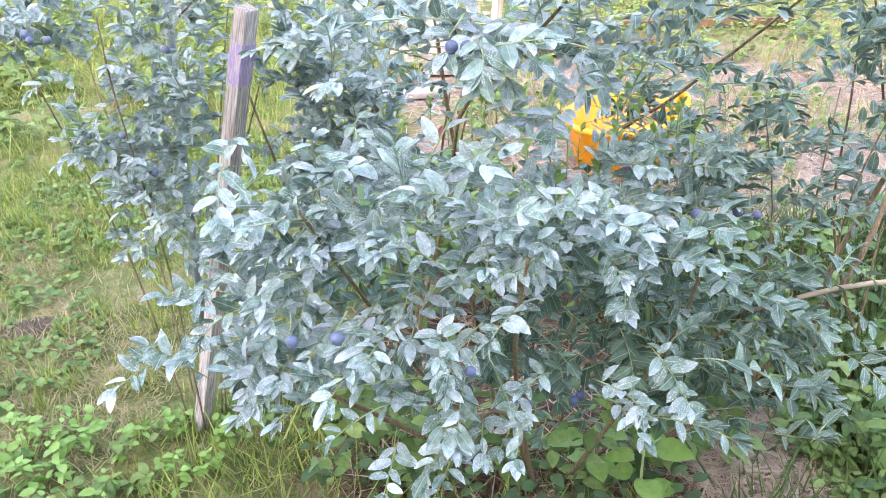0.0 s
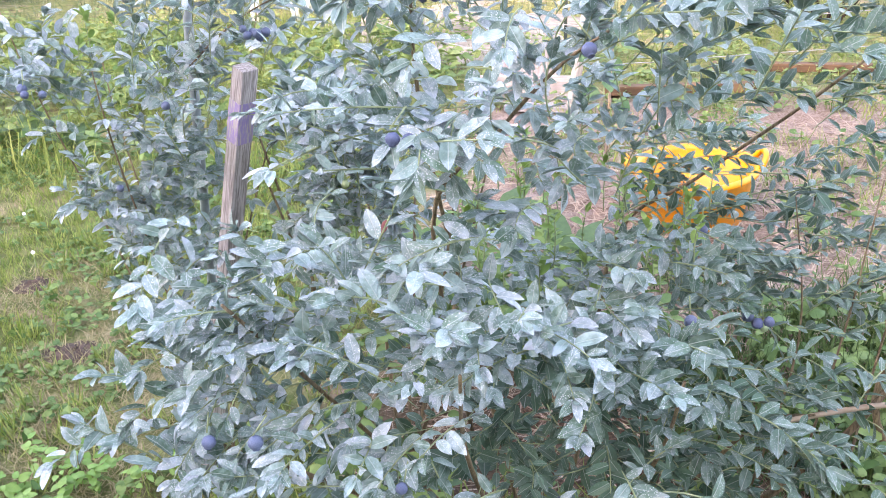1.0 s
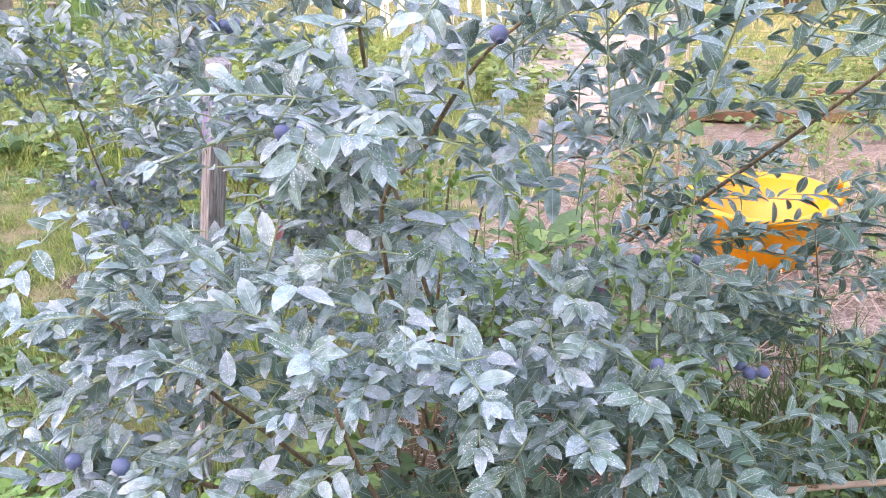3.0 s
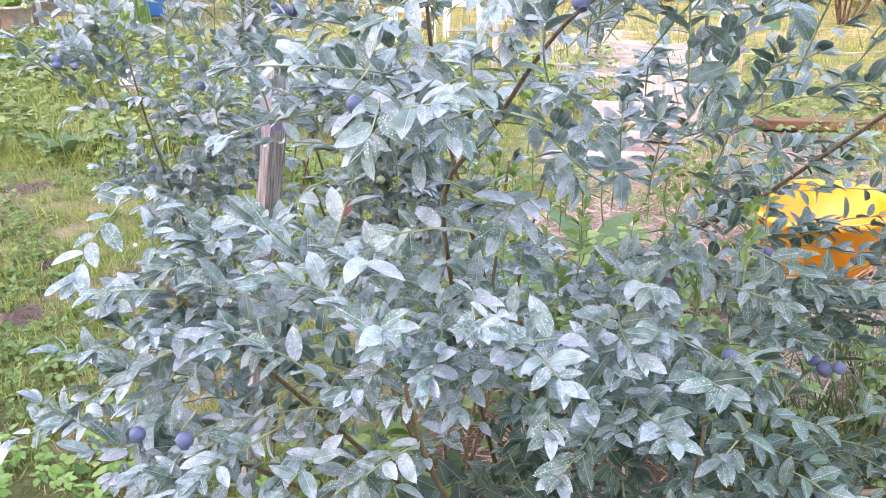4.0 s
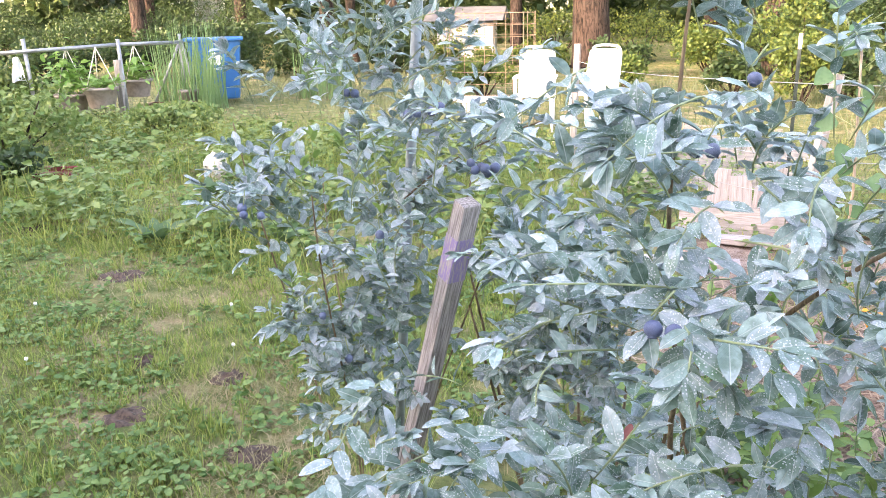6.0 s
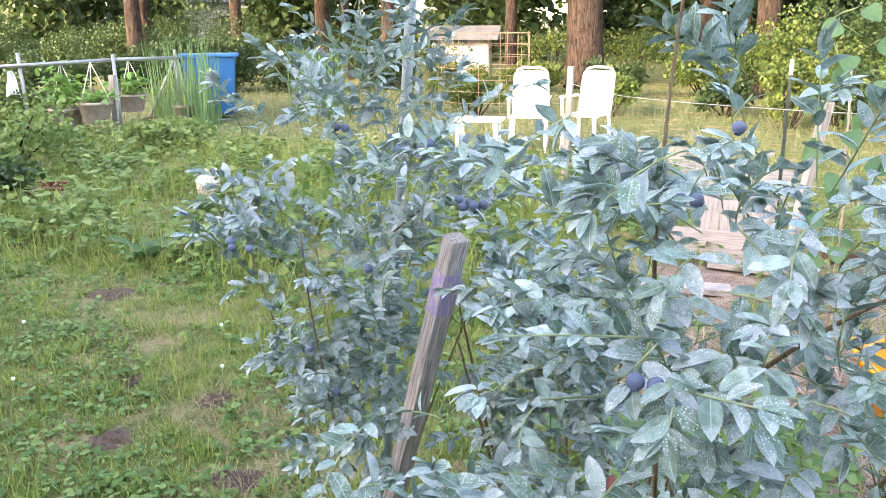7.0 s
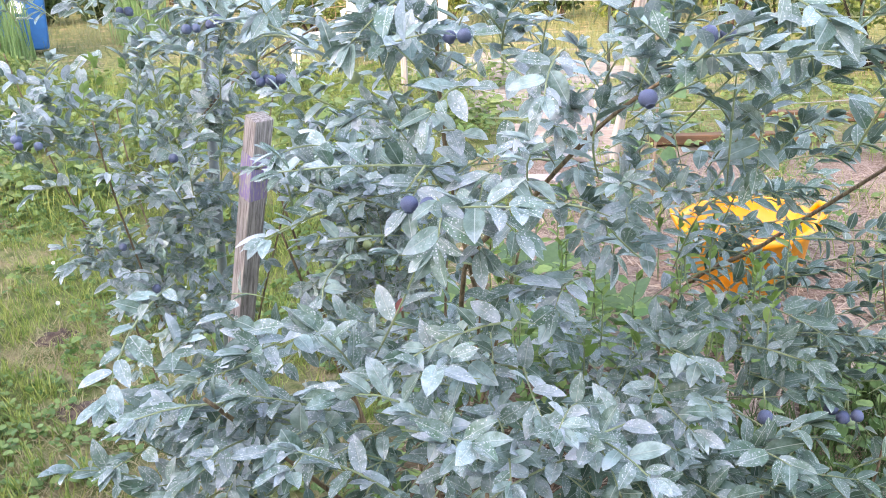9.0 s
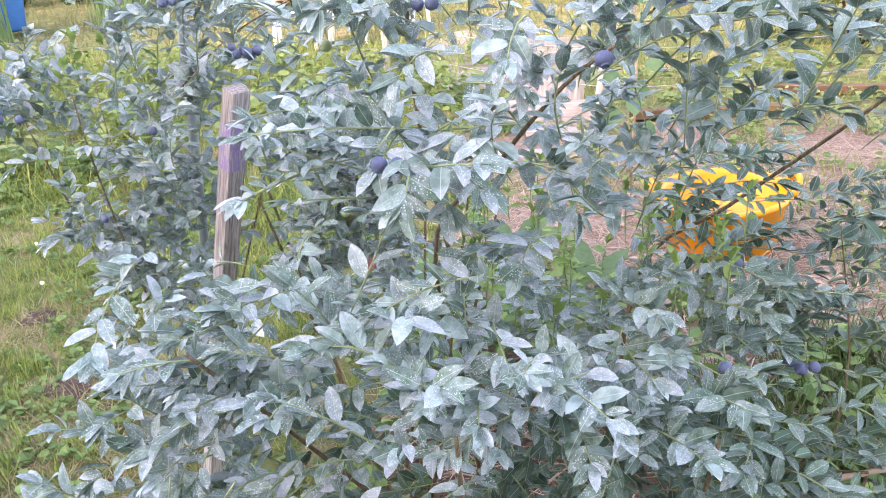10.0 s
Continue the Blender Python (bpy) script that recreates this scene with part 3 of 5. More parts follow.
# inner shoots, hardly sprayed; the darker green also stands in for shade in gaps
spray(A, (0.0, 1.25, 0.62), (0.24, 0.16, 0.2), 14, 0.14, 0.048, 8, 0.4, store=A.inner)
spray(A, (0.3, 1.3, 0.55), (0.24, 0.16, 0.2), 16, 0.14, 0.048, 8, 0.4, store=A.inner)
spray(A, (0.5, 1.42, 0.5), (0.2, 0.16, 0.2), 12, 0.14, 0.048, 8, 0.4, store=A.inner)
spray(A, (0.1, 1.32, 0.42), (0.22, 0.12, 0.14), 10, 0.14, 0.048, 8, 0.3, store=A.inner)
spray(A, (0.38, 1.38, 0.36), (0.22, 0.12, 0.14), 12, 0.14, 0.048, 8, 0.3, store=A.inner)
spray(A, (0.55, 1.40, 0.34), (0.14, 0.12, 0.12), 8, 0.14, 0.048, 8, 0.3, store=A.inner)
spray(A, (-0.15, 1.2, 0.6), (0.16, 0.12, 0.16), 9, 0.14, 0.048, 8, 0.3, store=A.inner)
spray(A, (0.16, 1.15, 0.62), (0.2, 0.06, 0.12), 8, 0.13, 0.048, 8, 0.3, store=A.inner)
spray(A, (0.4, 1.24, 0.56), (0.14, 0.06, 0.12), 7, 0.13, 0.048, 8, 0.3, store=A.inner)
# upper sprays
spray(A, (-0.06, 1.07, 1.06), (0.09, 0.05, 0.03), 3, 0.14, 0.050, 8, 0.1)
spray(A, (0.06, 1.04, 1.05), (0.06, 0.05, 0.03), 3, 0.12, 0.048, 7, 0.0)
spray(A, (0.08, 1.1, 1.14), (0.1, 0.06, 0.03), 3.5, 0.12, 0.046, 8, 0.2)
spray(A, (0.22, 1.12, 1.17), (0.08, 0.06, 0.04), 3.5, 0.11, 0.045, 8, 0.3)
spray(A, (0.40, 1.2, 1.2), (0.16, 0.09, 0.05), 7, 0.15, 0.042, 8, 0.3)
spray(A, (0.0, 1.22, 1.23), (0.13, 0.08, 0.03), 2, 0.14, 0.045, 8, 0.3)
spray(A, (-0.02, 1.38, 1.33), (0.08, 0.06, 0.08), 2.0, 0.13, 0.070, 8, 0.9)
spray(A, (-0.02, 1.40, 1.43), (0.07, 0.06, 0.06), 1.7, 0.12, 0.070, 8, 0.9)
spray(A, (0.04, 1.42, 1.37), (0.06, 0.05, 0.05), 1.2, 0.12, 0.068, 8, 0.6)
spray(A, (-0.01, 1.36, 1.24), (0.08, 0.05, 0.06), 1.3, 0.12, 0.058, 7, 0.5)
spray(A, (0.471, 1.6, 0.70), (0.09, 0.08, 0.05), 2.5, 0.13, 0.056, 9, 0.1)
spray(A, (0.37, 1.46, 0.68), (0.08, 0.08, 0.05), 1.5, 0.13, 0.056, 9, 0.1)
spray(A, (0.54, 1.55, 0.64), (0.09, 0.08, 0.06), 3, 0.13, 0.054, 9, 0.1)
spray(A, (0.55, 1.75, 0.70), (0.09, 0.08, 0.05), 2, 0.13, 0.052, 9, 0.2)
spray(A, (0.45, 1.79, 0.83), (0.05, 0.06, 0.04), 1.6, 0.12, 0.052, 8, 0.2)
spray(A, (0.57, 1.86, 0.82), (0.07, 0.06, 0.03), 1.6, 0.12, 0.052, 8, 0.2)
spray(A, (0.665, 1.5, 0.53), (0.09, 0.08, 0.05), 1.5, 0.13, 0.056, 9, 0.1)
spray(A, (0.385, 1.73, 0.79), (0.05, 0.06, 0.05), 2, 0.12, 0.052, 8, 0.2)
spray(A, (0.47, 1.76, 0.90), (0.06, 0.06, 0.03), 1.5, 0.12, 0.050, 8, 0.2)
spray(A, (0.53, 1.66, 0.76), (0.07, 0.06, 0.03), 1.6, 0.12, 0.052, 8, 0.2)
spray(A, (-0.45, 1.43, 0.80), (0.035, 0.03, 0.03), 0.9, 0.12, 0.052, 7, 0.2)
spray(A, (-0.47, 1.40, 0.60), (0.05, 0.03, 0.03), 0.9, 0.12, 0.05, 7, 0.2)
# broad leaves at the top of the near side
spray(A, (-0.15, 1.166, 1.25), (0.13, 0.07, 0.03), 1.7, 0.15, 0.072, 8, 0.35)
spray(A, (-0.055, 1.141, 1.225), (0.11, 0.07, 0.04), 1.7, 0.15, 0.074, 8, 0.35)
spray(A, (-0.28, 1.227, 1.25), (0.06, 0.05, 0.04), 0.9, 0.14, 0.07, 8, 0.3)
spray(A, (-0.08, 1.164, 1.15), (0.09, 0.05, 0.05), 1.2, 0.13, 0.064, 8, 0.4)
spray(A, (0.182, 1.444, 1.17), (0.08, 0.06, 0.05), 2, 0.13, 0.064, 8, 0.3)
spray(A, (0.173, 1.47, 1.08), (0.09, 0.06, 0.05), 2.5, 0.13, 0.062, 8, 0.2)
spray(A, (0.085, 1.205, 1.06), (0.08, 0.05, 0.05), 2.5, 0.14, 0.072, 8, -0.1)
spray(A, (0.36, 1.617, 0.86), (0.06, 0.06, 0.05), 2.5, 0.13, 0.058, 8, 0.2)
spray(A, (0.49, 1.653, 0.89), (0.05, 0.06, 0.035), 1.6, 0.13, 0.056, 8, 0.2)
spray(A, (0.2, 1.25, 1.0), (0.08, 0.08, 0.05), 2, 0.12, 0.055, 7, 0.1)
spray(A, (0.42, 1.42, 1.0), (0.16, 0.1, 0.06), 4.5, 0.13, 0.041, 8, 0.3)
spray(A, (0.62, 1.45, 1.02), (0.14, 0.12, 0.09), 7, 0.14, 0.043, 8, 0.3)
spray(A, (0.82, 1.6, 0.82), (0.14, 0.14, 0.14), 7, 0.13, 0.047, 7, 0.3)
spray(A, (0.75, 1.45, 1.15), (0.1, 0.1, 0.08), 6, 0.13, 0.046, 8, 0.3)
spray(A, (0.40, 1.5, 0.84), (0.11, 0.12, 0.06), 4.5, 0.13, 0.041, 8, 0.3)
spray(A, (0.62, 1.6, 0.82), (0.12, 0.14, 0.1), 7, 0.13, 0.041, 8, 0.3)
spray(A, (0.5, 1.5, 1.14), (0.18, 0.12, 0.06), 6, 0.13, 0.043, 8, 0.4)
spray(A, (0.68, 1.3, 0.48), (0.1, 0.1, 0.12), 6, 0.13, 0.049, 8, 0.2)
spray(A, (-0.1, 1.12, 1.13), (0.07, 0.07, 0.03), 3, 0.12, 0.041, 8, 0.3)
spray(A, (0.17, 1.15, 1.07), (0.1, 0.07, 0.04), 3, 0.12, 0.045, 8, 0.3)
spray(A, (0.3, 1.27, 1.06), (0.1, 0.08, 0.05), 3, 0.12, 0.055, 8, 0.2)
spray(A, (0.66, 1.3, 0.62), (0.1, 0.1, 0.1), 4, 0.13, 0.046, 8, 0.3)
spray(A, (0.62, 1.2, 0.45), (0.1, 0.08, 0.1), 5, 0.13, 0.052, 8, 0.2)
spray(A, (0.78, 1.5, 0.62), (0.12, 0.12, 0.1), 4, 0.13, 0.046, 8, 0.3)
spray(A, (0.82, 1.55, 0.95), (0.12, 0.12, 0.1), 5, 0.13, 0.046, 8, 0.3)
spray(A, (-0.09, 1.2, 1.27), (0.08, 0.06, 0.04), 2, 0.13, 0.05, 8, 0.2)
spray(A, (0.27, 1.22, 1.33), (0.12, 0.08, 0.05), 5, 0.13, 0.05, 8, 0.4)
spray(A, (0.13, 1.15, 0.97), (0.07, 0.06, 0.04), 2, 0.11, 0.055, 8, 0.1)
spray(A, (0.2, 1.18, 1.26), (0.16, 0.08, 0.05), 4, 0.13, 0.040, 8, 0.4)
spray(A, (-0.32, 1.38, 1.21), (0.12, 0.08, 0.05), 4, 0.13, 0.05, 8, 0.3)
spray(A, (-0.16, 1.34, 1.13), (0.11, 0.08, 0.06), 4.5, 0.13, 0.05, 8, 0.2)
spray(A, (-0.22, 1.45, 1.05), (0.12, 0.08, 0.05), 4, 0.13, 0.05, 8, 0.3)
spray(A, (-0.08, 1.28, 1.2), (0.1, 0.07, 0.04), 2, 0.13, 0.05, 8, 0.2)
spray(A, (-0.29, 1.14, 0.73), (0.07, 0.06, 0.09), 6, 0.13, 0.05, 8, 0.2)
spray(A, (-0.27, 1.05, 0.62), (0.09, 0.06, 0.09), 6, 0.13, 0.05, 8, 0.1)
spray(A, (-0.29, 0.96, 0.69), (0.06, 0.05, 0.07), 4, 0.12, 0.05, 8, 0.1)
spray(A, (0.36, 1.06, 1.22), (0.08, 0.06, 0.04), 3, 0.13, 0.05, 8, 0.2)
spray(A, (0.33, 1.2, 1.17), (0.1, 0.07, 0.05), 3.5, 0.13, 0.05, 8, 0.2)
spray(A, (0.48, 1.3, 1.13), (0.1, 0.07, 0.06), 4, 0.13, 0.05, 8, 0.2)
spray(A, (0.24, 1.4, 1.02), (0.08, 0.06, 0.04), 2.5, 0.13, 0.05, 8, 0.1)
spray(A, (0.72, 1.42, 1.06), (0.1, 0.08, 0.08), 4, 0.13, 0.05, 8, 0.2)
# single shoots that stand out of the mound
sprig(A, (-0.026, 1.050, 0.833), (0.084, 0.900, 0.925), 8, 0.056, 0.01, 0.1, None, 0.35)
sprig(A, (-0.064, 1.080, 0.853), (-0.062, 0.950, 0.997), 9, 0.056, 0.01, 0.1, None, -0.10)
sprig(A, (-0.030, 1.050, 0.860), (0.065, 0.920, 0.992), 9, 0.056, 0.01, 0.1, None, 0.10)
sprig(A, (-0.180, 1.100, 0.870), (-0.157, 0.970, 1.003), 8, 0.056, 0.01, 0.1, None, 0.00)
sprig(A, (0.227, 1.380, 0.781), (0.297, 1.270, 0.802), 9, 0.056, 0.01, 0.1, None, 0.50)
sprig(A, (0.247, 1.200, 0.816), (0.279, 1.080, 0.832), 8, 0.056, 0.01, 0.1, None, 0.40)
sprig(A, (0.343, 1.180, 0.752), (0.367, 1.050, 0.820), 8, 0.056, 0.01, 0.1, None, 0.30)
sprig(A, (-0.093, 1.050, 0.849), (-0.110, 0.930, 0.881), 8, 0.056, 0.01, 0.1, None, 0.30)
sprig(A, (-0.275, 1.120, 0.768), (-0.333, 1.000, 0.792), 9, 0.052, 0.01, 0.1, None, 0.20)
sprig(A, (0.030, 1.100, 1.104), (-0.101, 1.000, 1.126), 12, 0.052, 0.01, 0.1, None, 0.10)
sprig(A, (0.036, 1.030, 1.095), (0.043, 0.980, 1.065), 6, 0.052, 0.01, 0.1, None, 0.30)
sprig(A, (0.036, 1.060, 1.074), (0.116, 0.980, 1.103), 8, 0.052, 0.01, 0.1, None, 0.10)
sprig(A, (0.178, 1.250, 1.040), (0.195, 1.180, 0.982), 7, 0.054, 0.01, 0.1, None, 0.50)
sprig(A, (0.231, 1.100, 1.200), (0.382, 1.020, 1.215), 12, 0.052, 0.01, 0.1, None, 0.10)
sprig(A, (0.244, 1.120, 1.171), (0.289, 1.050, 1.236), 8, 0.050, 0.01, 0.1, None, 0.10)
sprig(A, (-0.044, 1.050, 0.912), (0.025, 1.000, 1.049), 7, 0.050, 0.01, 0.1, None, 0.00)
sprig(A, (0.066, 1.150, 1.141), (0.147, 1.100, 1.140), 8, 0.050, 0.01, 0.1, None, 0.10)
sprig(A, (-0.087, 1.200, 1.193), (0.019, 1.120, 1.229), 9, 0.054, 0.01, 0.1, None, 0.10)
sprig(A, (0.102, 1.150, 0.865), (0.132, 1.000, 0.889), 7, 0.054, 0.01, 0.1, None, 0.30)
sprig(A, (-0.319, 1.120, 0.852), (-0.218, 1.000, 0.956), 7, 0.050, 0.01, 0.1, None, 0.10)
sprig(A, (0.167, 1.300, 0.803), (0.143, 1.200, 0.892), 8, 0.050, 0.01, 0.1, None, 0.10)
sprig(A, (0.402, 1.500, 0.766), (0.462, 1.400, 0.816), 9, 0.050, 0.01, 0.1, None, 0.20)
sprig(A, (0.405, 1.400, 0.727), (0.460, 1.300, 0.754), 8, 0.050, 0.01, 0.1, None, 0.30)
sprig(A, (0.535, 1.500, 0.697), (0.550, 1.420, 0.767), 7, 0.050, 0.01, 0.1, None, 0.20)
sprig(A, (0.064, 1.100, 0.849), (0.110, 0.930, 0.864), 8, 0.056, 0.01, 0.1, None, 0.40)
sprig(A, (0.226, 1.100, 0.776), (0.243, 1.000, 0.817), 7, 0.056, 0.01, 0.1, None, 0.30)
sprig(A, (-0.294, 1.100, 0.811), (-0.286, 1.000, 0.860), 8, 0.052, 0.01, 0.1, None, 0.20)
sprig(A, (-0.398, 1.060, 0.656), (-0.477, 0.980, 0.650), 9, 0.054, 0.01, 0.1, None, 0.15)
sprig(A, (-0.358, 1.080, 0.712), (-0.390, 1.000, 0.785), 9, 0.054, 0.01, 0.1, None, 0.15)
sprig(A, (-0.281, 1.050, 0.685), (-0.340, 0.950, 0.727), 9, 0.054, 0.01, 0.1, None, 0.15)
sprig(A, (-0.362, 1.040, 0.624), (-0.416, 0.980, 0.725), 9, 0.054, 0.01, 0.1, None, 0.15)
sprig(A, (-0.275, 1.080, 0.751), (-0.295, 1.000, 0.837), 9, 0.054, 0.01, 0.1, None, 0.15)
sprig(A, (-0.284, 1.020, 0.647), (-0.287, 0.920, 0.717), 9, 0.054, 0.01, 0.1, None, 0.15)
sprig(A, (0.02, 1.16, 1.06), (-0.15, 1.06, 1.04), 10, 0.055, 0.03)
sprig(A, (0.12, 1.15, 0.96), (0.0, 1.0, 1.05), 9, 0.052, 0.02)
for b_at, b_n in (((0.22, 1.045, 1.178), 1), ((0.008, 1.03, 1.088), 2), ((0.031, 1.213, 1.214), 2), ((0.485, 1.3, 0.725), 3), ((-0.2, 0.9, 0.77), 1), ((-0.145, 0.9, 0.77), 1), ((0.3, 1.35, 0.8), 1), ((0.41, 1.4, 0.83), 1), ((0.28, 1.13, 1.22), 2), ((0.1, 1.2, 0.72), 1), ((0.37, 1.2, 0.78), 1), ((0.02, 0.92, 0.7), 1), ((0.063, 1.294, 1.281), 1), ((0.1, 1.05, 0.55), 2), ((0.2, 1.2, 0.45), 2)):
    berries(A, b_at, b_n)
for b_at, b_n in (((0.08, 1.15, 0.95), 1), ((0.5, 1.33, 0.7), 1), ((-0.1, 1.25, 1.17), 1)):
    berries(A, b_at, b_n, 0.014, "unripe_berry")
berries(A, (0.29, 1.35, 0.8), 1, 0.014, "pink_berry")
for d_at, d_to, d_size in (((0.653, 1.54, 0.957), (0.8, -0.4, -0.3), 0.045), ((0.60, 1.5, 0.86), (0.5, -0.6, -0.5), 0.04), ((0.36, 1.62, 0.83), (-0.3, -0.5, -0.7), 0.042), ((0.42, 1.55, 0.8), (0.6, -0.3, -0.5), 0.04), ((0.75, 1.5, 1.06), (0.9, -0.2, -0.1), 0.045)):
    add_leaf(A.inner, d_at, d_to, (0.1, -0.5, 0.8), d_size)
add_leaf(A.red, (-0.005, 1.04, 0.99), (-0.3, -0.4, -0.8), (0.3, -1, 0.4), 0.018)
for _ in range(44):
    y_at = np.array([rng.uniform(0.0, 0.4), rng.uniform(1.25, 1.5), rng.uniform(0.8, 0.98)])
    sprig(A, y_at - [0, 0, 0.08], y_at, 6, 0.03, 0.0, 0.2, A.young, 0.0)
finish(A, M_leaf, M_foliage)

# the upright bush tied to the pole, left of the stake
B = Bush("blueberry_bush", (-0.66, 1.75, 0), (-0.62, 1.72, 0.9), "upright blueberry bush with small sprayed leaves tied to a pole", 1.65, 0.92, 0.036)
for k in range(5):
    a = k * 2.4
    dx, dy = 0.22 * math.cos(a), 0.2 * math.sin(a)
    cane(B, [(-0.66 + dx * 0.2, 1.75 + dy * 0.2, 0), (-0.64 + dx * 0.5, 1.74 + dy * 0.5, 0.5), (-0.62 + dx, 1.7 + dy, 0.85 + 0.03 * k), (-0.6 + dx * 1.2, 1.68 + dy * 1.2, 1.0 + 0.04 * k)], 0.0026, 0.0012)
cane(B, [(-0.5, 1.62, 1.04), (-0.42, 1.57, 1.1), (-0.32, 1.52, 1.16), (-0.2, 1.46, 1.21)], 0.0019, 0.001)
spray(B, (-0.27, 1.5, 1.2), (0.12, 0.07, 0.05), 4, 0.11, 0.036, 7, 0.4)
cane(B, [(-0.62, 1.72, 0.6), (-0.68, 1.64, 0.72), (-0.71, 1.58, 0.82)], 0.003, 0.0015)
spray(B, (-0.65, 1.54, 0.82), (0.11, 0.11, 0.13), 13, 0.13, 0.036, 9, 0.3)
spray(B, (-0.60, 1.54, 0.72), (0.11, 0.1, 0.11), 10, 0.13, 0.036, 9, 0.25)
spray(B, (-0.73, 1.52, 1.07), (0.09, 0.1, 0.07), 10, 0.13, 0.036, 8, 0.3)
spray(B, (-0.62, 1.55, 1.05), (0.16, 0.12, 0.13), 14, 0.13, 0.034, 8, 0.4)
spray(B, (-0.60, 1.6, 1.27), (0.18, 0.14, 0.12), 15, 0.13, 0.034, 8, 0.6)
spray(B, (-0.45, 1.6, 1.2), (0.14, 0.12, 0.1), 9, 0.13, 0.034, 8, 0.4)
spray(B, (-0.58, 1.7, 1.42), (0.12, 0.1, 0.08), 6, 0.12, 0.034, 7, 0.9)
spray(B, (-0.56, 1.76, 0.85), (0.14, 0.14, 0.22), 9, 0.13, 0.034, 8, 0.3)
spray(B, (-0.42, 1.62, 1.02), (0.1, 0.1, 0.1), 8, 0.13, 0.036, 8, 0.4)
spray(B, (-0.48, 1.66, 0.85), (0.12, 0.1, 0.12), 8, 0.13, 0.036, 8, 0.3)
spray(B, (-0.50, 1.6, 1.36), (0.12, 0.1, 0.1), 7, 0.13, 0.036, 8, 0.6)
spray(B, (-0.62, 1.6, 1.30), (0.1, 0.1, 0.08), 6, 0.13, 0.036, 8, 0.4)
spray(B, (-0.79, 1.54, 1.06), (0.05, 0.06, 0.05), 4, 0.12, 0.036, 8, 0.2)
spray(B, (-0.60, 1.62, 1.52), (0.09, 0.08, 0.07), 4, 0.12, 0.036, 8, 0.9)
spray(B, (-0.36, 1.66, 1.16), (0.1, 0.08, 0.07), 5, 0.12, 0.036, 8, 0.4)
spray(B, (-0.38, 1.64, 1.28), (0.1, 0.08, 0.1), 5, 0.13, 0.036, 8, 0.5)
spray(B, (-0.52, 1.6, 0.98), (0.1, 0.1, 0.12), 6, 0.13, 0.036, 8, 0.3)
spray(B, (-0.60, 1.6, 0.58), (0.1, 0.1, 0.06), 4, 0.12, 0.034, 8, 0.3)
spray(B, (-0.56, 1.62, 0.62), (0.12, 0.1, 0.12), 6, 0.12, 0.034, 8, 0.3)
for b_at, b_n in (((-0.671, 1.39, 1.057), 3), ((-0.553, 1.54, 1.232), 2), ((-0.313, 1.5, 1.125), 6), ((-0.5, 1.52, 1.0), 1), ((-0.6, 1.48, 0.86), 1), ((-0.38, 1.5, 1.22), 2), ((-0.44, 1.52, 1.2), 2), ((-0.56, 1.5, 0.78), 1)):
    berries(B, b_at, b_n, 0.015)
for _ in range(6):
    y_at = np.array([rng.uniform(-0.75, -0.4), rng.uniform(1.5, 1.7), rng.uniform(0.7, 1.15)])
    sprig(B, y_at - [0, 0, 0.08], y_at, 6, 0.026, 0.0, 0.2, B.young, 0.0)
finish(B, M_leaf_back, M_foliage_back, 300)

# the low small-leaved bush behind the stake
C = Bush("blueberry_bush", (-0.2, 1.85, 0), (-0.2, 1.85, 0.6), "low bushy blueberry with small dull leaves and unripe berries", 1.75, 1.1, 0.032)
for k in range(6):
    a = k * 1.9
    dx, dy = 0.2 * math.cos(a), 0.18 * math.sin(a)
    cane(C, [(-0.2 + dx * 0.2, 1.85 + dy * 0.2, 0), (-0.2 + dx * 0.7, 1.82 + dy * 0.7, 0.4), (-0.2 + dx * 1.2, 1.78 + dy * 1.2, 0.8 + 0.02 * k)], 0.006, 0.002)
spray(C, (-0.28, 1.68, 0.82), (0.14, 0.12, 0.12), 20, 0.12, 0.031, 9, 0.3)
spray(C, (-0.12, 1.72, 0.78), (0.14, 0.12, 0.12), 17, 0.12, 0.031, 9, 0.3)
spray(C, (-0.30, 1.66, 0.62), (0.14, 0.1, 0.12), 12, 0.12, 0.03, 9, 0.2)
spray(C, (-0.05, 1.75, 0.6), (0.2, 0.12, 0.14), 10, 0.12, 0.03, 9, 0.2)
spray(C, (-0.25, 1.75, 0.97), (0.14, 0.12, 0.06), 8, 0.1, 0.03, 8, 0.8)
spray(C, (-0.18, 1.62, 0.9), (0.14, 0.08, 0.08), 8, 0.11, 0.032, 9, 0.4)
spray(C, (-0.27, 1.62, 0.98), (0.1, 0.08, 0.08), 7, 0.11, 0.032, 9, 0.8)
for b_at, b_n in (((-0.24, 1.58, 0.86), 2), ((-0.2, 1.57, 0.84), 1), ((-0.27, 1.57, 0.8), 1)):
    berries(C, b_at, b_n, 0.014, "unripe_berry", 0.015)
for _ in range(14):
    y_at = np.array([rng.uniform(-0.4, 0.12), rng.uniform(1.6, 1.8), rng.uniform(0.7, 1.0)])
    sprig(C, y_at - [0, 0, 0.1], y_at, 7, 0.026, 0.0, 0.2, C.young, 0.0)
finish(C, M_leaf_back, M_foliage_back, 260)


